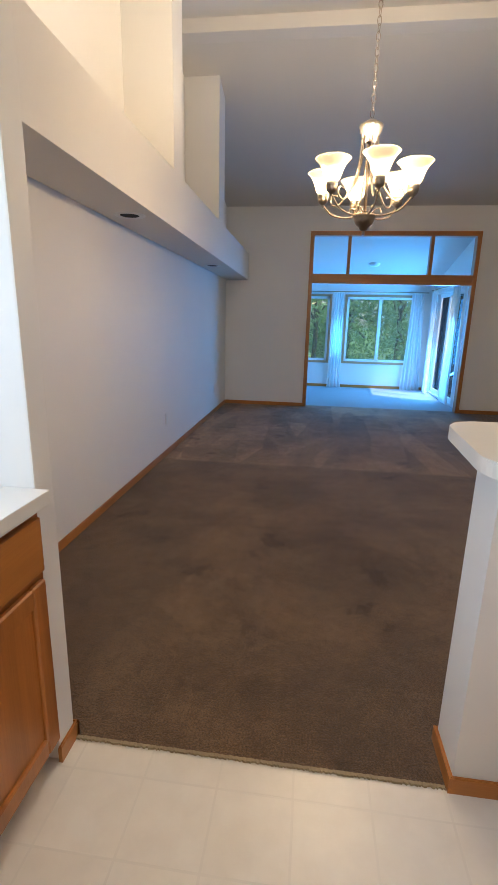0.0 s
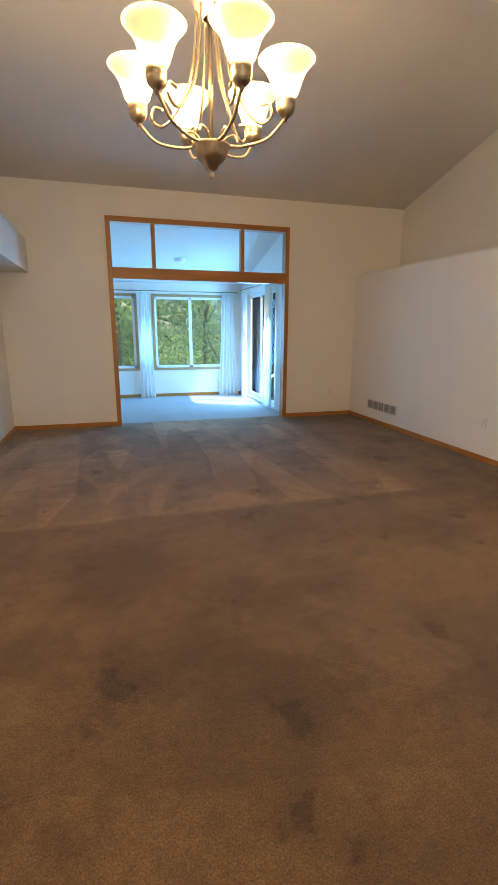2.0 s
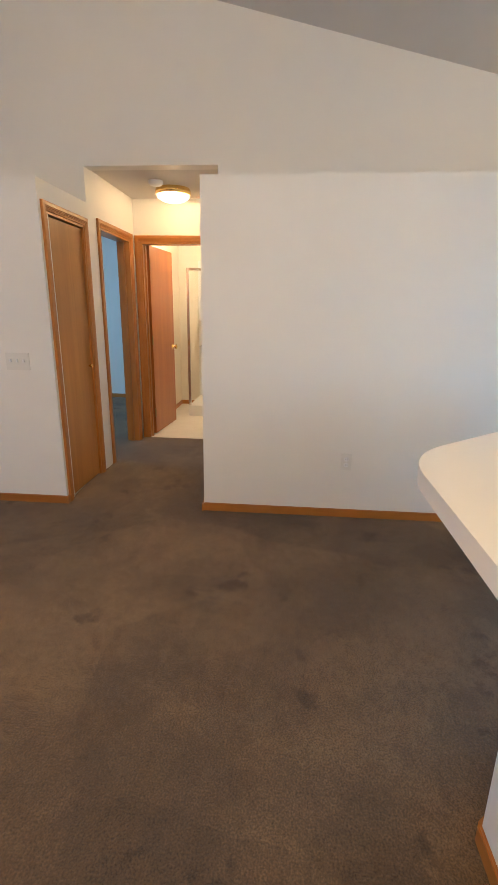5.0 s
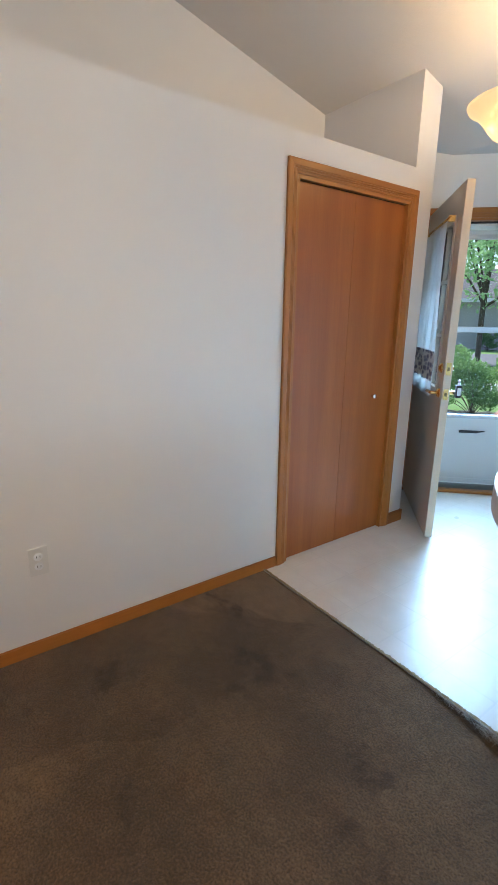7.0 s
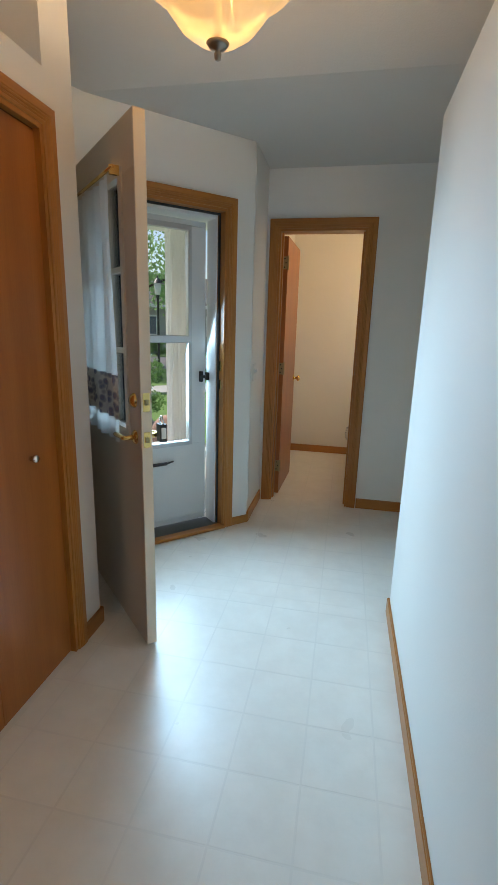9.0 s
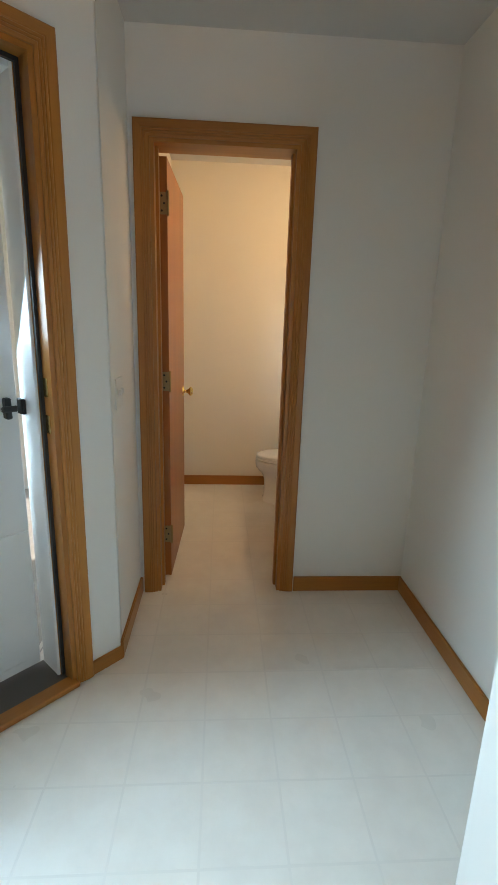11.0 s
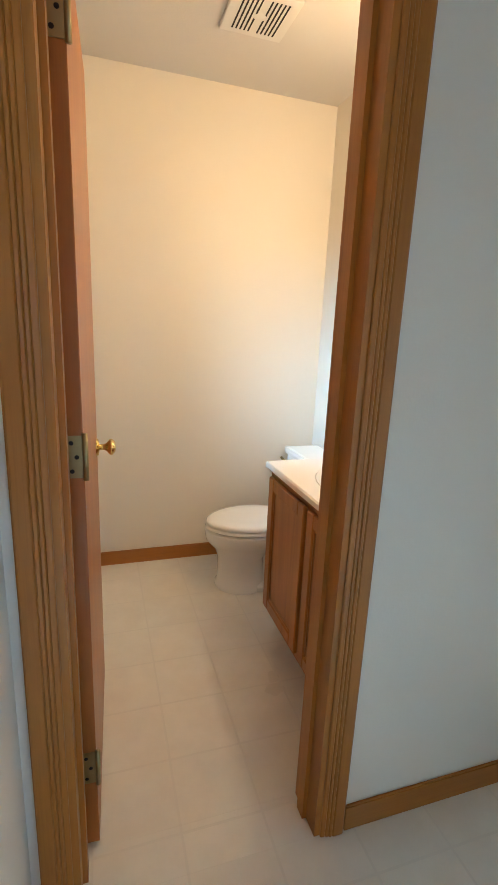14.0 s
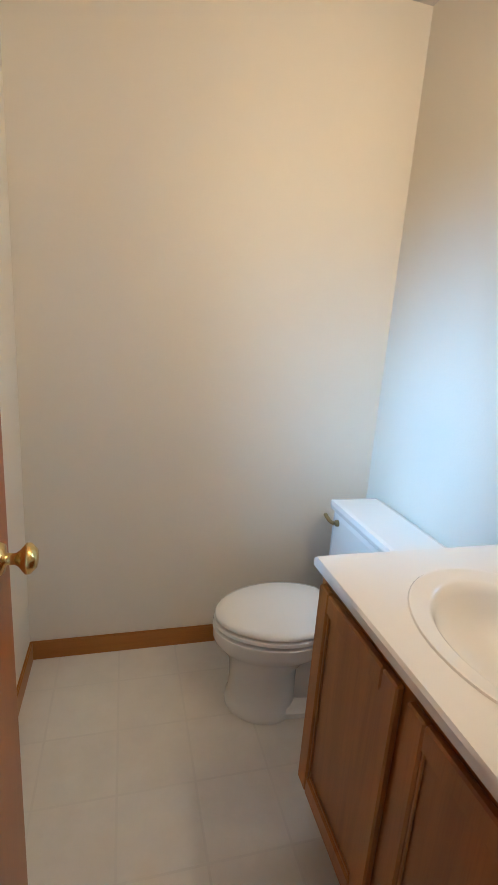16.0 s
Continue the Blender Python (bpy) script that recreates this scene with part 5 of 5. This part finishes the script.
# ---- outdoors ----
def noise_ground(name, dark, light, scale, rough=0.95, relief=0.3):
    m, t, b = material(name, light, rough)
    v = place_coords(t, (1, 1, 1))
    c = ramp(t, grain(t, v, scale, 5, 0.6), [(0.3, dark), (0.7, light)])
    c = mix(t, c, ramp(t, grain(t, v, scale * 0.06, 3), [(0.3, (0.8, 0.8, 0.8)), (0.7, (1, 1, 1))]), 0.8)
    t.links.new(c, b.inputs["Base Color"])
    bump(t, b, grain(t, v, scale * 1.5, 3), relief, 0.02)
    return m


LAWN = noise_ground("lawn", (0.09, 0.18, 0.035), (0.18, 0.31, 0.07), 30)
CONCRETE = noise_ground("concrete", (0.40, 0.39, 0.37), (0.52, 0.51, 0.49), 25, 0.9, 0.1)
ASPHALT = noise_ground("asphalt", (0.10, 0.10, 0.105), (0.16, 0.16, 0.165), 60)
SIDING = paint("grey_siding", (0.45, 0.43, 0.41), 0.7, 0.1)
SHINGLE = noise_ground("roof_shingle", (0.12, 0.11, 0.11), (0.22, 0.21, 0.20), 8)
setting(prism("ground", [(-400, -400), (400, -400), (400, 400), (-400, 400)], -0.5, -0.26, LAWN), "mown green lawn", "lawn")
setting(boxes("pavement_porch", [(-0.75, 3.0, -2.75, -0.16, -0.4, -0.06)], CONCRETE, None, 0.01, SPLAY), "pale concrete porch slab", "porch")
setting(boxes("pavement_walk", [(1.2, 2.4, -9.0, -2.75, -0.4, -0.20), (-6, 1.2, -9.0, -7.8, -0.4, -0.20)], CONCRETE, None, 0.01, SPLAY), "pale concrete front walk", "walk")
setting(boxes("ceiling_porch", [(-1.0, 3.2, -2.95, -0.16, 2.42, 2.62)], WHITE, None, 0, SPLAY), "white porch ceiling", "porch ceiling")
# unseen overhang, added to block the sun at the powder room window
setting(box("ceiling_sun_block", 3.51, 4.6, -4.5, -2.7, 2.64, 2.74, WHITE), "unseen white eave added to keep sun off the vanity", "eave")
setting(boxes("road", [(-60, 60, -22, -15, -0.4, -0.235)], ASPHALT, None, 0, Matrix.Translation((3.2, -2.1, 0)) @ pose(0, 0, 0, 0, 0, 25)), "grey asphalt street", "street")
pcx = empty("porch_column", SPLAY @ Matrix.Translation((-0.565, -2.45, -0.06)), "white fluted square porch column", "column")
box("shaft", -0.09, 0.09, -0.09, 0.09, 0.0, 2.48, WHITE, pcx, 0.01)
boxes("flute", [(x - 0.008, x + 0.008, 0.0895, 0.096, 0.08, 2.40) for x in (-0.06, -0.02, 0.02, 0.06)] + [(0.0895, 0.096, x - 0.008, x + 0.008, 0.08, 2.40) for x in (-0.06, -0.02, 0.02, 0.06)] + [(-0.096, -0.0895, x - 0.008, x + 0.008, 0.08, 2.40) for x in (-0.06, -0.02, 0.02, 0.06)], WHITE, pcx, 0.002)

# lamp post on the lawn
lp = empty("street_lamp", pose(8.1, -12.33, -0.26), "black garden lamp post with a glass lantern on the lawn", "lamp post")
lathe("post", [(0.09, 0), (0.09, 0.12), (0.05, 0.2), (0.035, 0.4), (0.032, 2.35), (0.05, 2.4), (0.05, 2.45), (0, 2.46)], BLACK, lp, None, 14)
lathe("lantern_glass", [(0.07, 2.46), (0.12, 2.78), (0.0, 2.79)], PLASTIC, lp, None, 6)
lathe("cap", [(0.15, 2.78), (0.06, 2.9), (0.02, 2.93), (0.02, 2.98), (0, 3.0)], BLACK, lp, None, 6)

# neighbour's house across the street
hs = empty("house", Matrix.Translation((15.0, -25.5, -0.25)) @ pose(0, 0, 0, 0, 0, 25), "single-storey house with grey lap siding and white trim", "house")
box("wall", -9, 9, -5, 0, 0, 2.8, SIDING, hs)
boxes("siding_course", [(-9, 9, 0.0, 0.02, 0.14 * k, 0.14 * k + 0.125) for k in range(20)], SIDING, hs)
bm = bmesh.new()
q = [bm.verts.new(p) for p in ((-9.5, 0.6, 2.75), (9.5, 0.6, 2.75), (9.5, -2.5, 4.6), (-9.5, -2.5, 4.6), (9.5, -5.6, 2.75), (-9.5, -5.6, 2.75))]
for f in ((0, 1, 2, 3), (3, 2, 4, 5), (0, 3, 5), (1, 4, 2), (0, 5, 4, 1)):
    bm.faces.new([q[i] for i in f])
finish("roof", bm, SHINGLE, hs)
box("fascia", -9.5, 9.5, 0.55, 0.62, 2.6, 2.8, WHITE, hs)
for x in (-5.0, -0.6, 3.8):
    wf = boxes("window", [(x - 0.75, x + 0.75, 0.02, 0.07, 1.0, 1.1), (x - 0.75, x + 0.75, 0.02, 0.07, 2.1, 2.2), (x - 0.75, x - 0.65, 0.02, 0.07, 1.1, 2.1), (x + 0.65, x + 0.75, 0.02, 0.07, 1.1, 2.1), (x - 0.03, x + 0.03, 0.02, 0.06, 1.1, 2.1)], WHITE, hs)
    boxes("pane", [(x - 0.65, x + 0.65, 0.02, 0.03, 1.1, 2.1)], material("dark_pane", (0.10, 0.13, 0.17), 0.1)[0], wf)

BARK = noise_ground("bark", (0.05, 0.04, 0.03), (0.12, 0.095, 0.07), 20)


def leaf_material(name, dark, light):
    m, t, b = material(name, light, 0.55)
    c = ramp(t, grain(t, coords(t, (1, 1, 1)), 2.2, 4, 0.7), [(0.3, dark), (0.7, light)])
    t.links.new(c, b.inputs["Base Color"])
    b.inputs["Subsurface Weight"].default_value = 0.0
    out = t.nodes["Material Output"]
    tl = t.nodes.new("ShaderNodeBsdfTranslucent")
    t.links.new(c, tl.inputs[0])
    ms = t.nodes.new("ShaderNodeMixShader")
    ms.inputs[0].default_value = 0.6
    t.links.new(b.outputs[0], ms.inputs[1])
    t.links.new(tl.outputs[0], ms.inputs[2])
    t.links.new(ms.outputs[0], out.inputs[0])
    return m


LEAF = leaf_material("leaf_green", (0.09, 0.19, 0.06), (0.22, 0.38, 0.12))
# leaf green lifted past its own colour to stand for strong daylight
LEAF_GLARE = leaf_material("leaf_glare_green", (0.24, 0.42, 0.18), (0.42, 0.60, 0.28))


def leaves(name, clumps, per, size, mat, parent):
    """Many small folded leaves gathered in clumps."""
    rng = np.random.default_rng(len(clumps) * 7 + per)
    verts, faces = [], []
    for cx, cy, cz, rad in clumps:
        d = rng.normal(size=(per, 3))
        d /= np.linalg.norm(d, axis=1)[:, None]
        pos = np.array((cx, cy, cz)) + d * rad * (0.45 + 0.6 * rng.random((per, 1)))
        for p in pos:
            u = rng.normal(size=3)
            u /= np.linalg.norm(u)
            w = np.cross(u, rng.normal(size=3))
            w /= np.linalg.norm(w)
            s = size * (0.6 + 0.8 * rng.random())
            n = len(verts)
            verts += [tuple(p - u * s), tuple(p + w * s * 0.45), tuple(p + u * s), tuple(p - w * s * 0.45)]
            faces.append((n, n + 1, n + 2, n + 3))
    me = bpy.data.meshes.new(name)
    me.from_pydata(verts, [], faces)
    me.materials.append(mat)
    ob = new(name, me)
    ob.parent = parent
    return tagged(ob, kind="stuff")


def tree(x, y, tall, spread, mat, per, size, low=0.35, label="leafy green garden tree"):
    r = empty("tree", pose(x, y, -0.26), label, "tree")
    rng = random.Random(int(x * 13 + y * 7))
    tube("trunk", [(0, 0, 0), (0.05, 0.03, tall * 0.3), (-0.04, 0.05, tall * 0.7)], 0.03 * tall * 0.5, BARK, r)
    clumps = []
    for k in range(26):
        a, h = rng.random() * 6.28, low + (1 - low) * rng.random()
        rr = spread * (0.25 + 0.75 * math.sin(math.pi * min(1, 0.15 + h * 0.85))) * (0.4 + 0.6 * rng.random())
        c = (rr * math.cos(a), rr * math.sin(a), tall * h)
        clumps.append((*c, spread * (0.28 + 0.2 * rng.random())))
        if k < 9:
            tube("limb", [(0, 0, tall * 0.3), (c[0] * 0.5, c[1] * 0.5, tall * 0.3 + (c[2] - tall * 0.3) * 0.6), c], 0.012 * tall * 0.5, BARK, r, None, 5)
    leaves("crown", clumps, per, size, mat, r)


tree(11.6, -16.2, 7.0, 2.9, LEAF_GLARE, 240, 0.10, 0.42)
tree(0.2, 18.5, 6.0, 2.4, LEAF_GLARE, 260, 0.085, 0.08)
tree(3.2, 18.0, 5.5, 2.2, LEAF_GLARE, 260, 0.085, 0.05)
tree(-2.6, 19.0, 6.4, 2.6, LEAF_GLARE, 260, 0.085, 0.08)
tree(1.6, 20.5, 7.0, 3.0, LEAF_GLARE, 220, 0.1, 0.05)
tree(-1.2, 21.0, 7.5, 3.0, LEAF_GLARE, 220, 0.1, 0.05)
tree(6.6, 14.0, 6.0, 2.4, LEAF, 380, 0.10, 0.1)


def shrub(x, y, size):
    r = empty("shrub", pose(x, y, -0.26), "bushy green shrub in the rock bed", "shrub")
    rng = random.Random(5)
    clumps = []
    for k in range(22):
        a, rr, h = rng.random() * 6.28, size * 0.55 * rng.random() ** 0.5, size * (0.3 + 0.8 * rng.random())
        clumps.append((rr * math.cos(a), rr * math.sin(a), h, size * 0.2))
        tube("stem", [(0, 0, 0), (rr * 0.4 * math.cos(a), rr * 0.4 * math.sin(a), h * 0.5), (rr * math.cos(a), rr * math.sin(a), h)], 0.006, BARK, r, None, 5)
    leaves("foliage", clumps, 330, 0.03, LEAF, r)


shrub(6.0, -5.9, 0.95)
shrub(15.5, -24.3, 0.9)
shrub(12.5, -22.9, 0.8)

# boulder and river rock
PINK = noise_ground("pink_granite", (0.40, 0.22, 0.17), (0.58, 0.38, 0.31), 14, 0.85)
bm = bmesh.new()
bmesh.ops.create_icosphere(bm, subdivisions=4, radius=0.26)
for v in bm.verts:
    d = noise.noise(v.co * 3.1) * 0.05 + noise.noise(v.co * 9) * 0.012
    v.co = Vector((v.co.x * 0.85, v.co.y * 0.75, v.co.z * 0.95)) * (1 + d * 4)
bo = finish("boulder", bm, PINK, None, pose(4.97, -4.97, -0.08), True)
tagged(bo, "rough pink granite boulder by the porch", "boulder")
rng = np.random.default_rng(3)
verts, faces = [], []
base = [(math.cos(a), math.sin(a)) for a in [2 * math.pi * k / 6 for k in range(6)]]
for k in range(2600):
    s, n = -1.2 + 3.6 * rng.random(), 2.75 + 2.2 * rng.random()
    if s > 1.15:
        s -= 2.0
    p = SPLAY @ Vector((s, -n, -0.25 + 0.02 * rng.random()))
    r, q, turn = 0.022 + 0.03 * rng.random(), 0.6 + 0.4 * rng.random(), rng.random() * 6.28
    i = len(verts)
    for h, z in ((0.85, 0.0), (1.0, 0.35), (0.55, 0.75)):
        for bx, by in base:
            u, w = bx * r * h, by * r * h * q
            verts.append((p.x + u * math.cos(turn) - w * math.sin(turn), p.y + u * math.sin(turn) + w * math.cos(turn), p.z + z * r))
    for j in range(2):
        for e in range(6):
            faces.append((i + 6 * j + e, i + 6 * j + (e + 1) % 6, i + 6 * j + 6 + (e + 1) % 6, i + 6 * j + 6 + e))
    faces.append(tuple(i + 12 + e for e in range(6)))
me = bpy.data.meshes.new("river_rock")
me.from_pydata(verts, [], faces)
m, t, b = material("river_stone", (0.3, 0.29, 0.28), 0.7)
c = ramp(t, grain(t, place_coords(t, (1, 1, 1)), 16, 2), [(0.3, (0.16, 0.15, 0.15)), (0.5, (0.33, 0.29, 0.26)), (0.7, (0.5, 0.48, 0.46))])
t.links.new(c, b.inputs["Base Color"])
me.materials.append(m)
tagged(new("river_rock", me), "bed of grey and tan river rock", "rock bed", kind="stuff")

# ---- vinyl tiles, last ----
TILE = 0.2265
bm = bmesh.new()
h = TILE / 2 - 0.0035
for f in add_box(bm, -h, h, -h, h, -0.004, 0.0):
    pass
bmesh.ops.bevel(bm, geom=[e for e in bm.edges if all(v.co.z > -0.001 for v in e.verts)], offset=0.0002, segments=1, affect="EDGES")
tile_mesh = bpy.data.meshes.new("tile")
bm.to_mesh(tile_mesh)
bm.free()
tile_mesh.materials.append(VINYL)


def inside(x, y, zones):
    return any(a <= x <= b and c <= y <= d for a, b, c, d in zones)


def lay(base, zones, ox, oy):
    """Whole tiles share one mesh; those that cross an edge are trimmed to the zone."""
    for i in range(-30, 40):
        for j in range(-30, 30):
            x, y = ox + i * TILE, oy + j * TILE
            for a, b, c, d in zones:
                x0, x1, y0, y1 = max(a, x - h), min(b, x + h), max(c, y - h), min(d, y + h)
                if x1 - x0 < 0.012 or y1 - y0 < 0.012:
                    continue
                if x1 - x0 > 2 * h - 1e-4 and y1 - y0 > 2 * h - 1e-4:
                    ob = new("tile", tile_mesh)
                    ob.location = (x, y, 0)
                else:
                    bm = bmesh.new()
                    mx, my = (x0 + x1) / 2, (y0 + y1) / 2
                    add_box(bm, x0 - mx, x1 - mx, y0 - my, y1 - my, -0.004, 0.0)
                    ob = finish("tile", bm, VINYL)
                    ob.location = (mx, my, 0)
                ob.parent = base


lay(hall_base, [(HALLX, 3.658, -1.17, 0.404), (1.921, 3.60, -2.569, -1.1705), (3.601, 4.0, -1.7, -1.1705), (3.66, 4.3, -1.17, -0.772), (2.551, 3.164, -2.69, -2.5695), (1.861, 3.239, -4.209, -2.6905)], 2.79, -0.97)
lay(kit_base, [(-0.68, 0.57, -0.6, 1.194), (0.5705, 1.1, -0.6, 1.188)], 0.0, 0.07)
lay(kit_base, [(-1.34, 1.8, -2.57, -0.6005)], 0.0, 0.07)

# frayed pale backing where the carpet edge meets the wall end
rng = np.random.default_rng(11)
verts, faces = [], []
for k in range(420):
    u = rng.random() ** 1.6
    x, y = 2.36 + 0.26 * u, 0.412 + 0.05 * (1 - u) * rng.random()
    a, l, z = rng.random() * 6.28, 0.008 + 0.016 * rng.random(), 0.004 + 0.014 * (1 - u) * rng.random()
    dx, dy, i = l * math.cos(a), l * math.sin(a), len(verts)
    verts += [(x - dx, y - dy, z), (x, y + 0.0016, z + 0.006), (x + dx, y + dy, z), (x, y - 0.0016, z + 0.004)]
    faces.append((i, i + 1, i + 2, i + 3))
me = bpy.data.meshes.new("carpet_fray")
me.from_pydata(verts, [], faces)
me.materials.append(material("pale_fibre", (0.55, 0.50, 0.43), 0.95)[0])
tagged(new("carpet_fray", me), "pale frayed carpet fibres at the wall end", "carpet fray", kind="stuff")
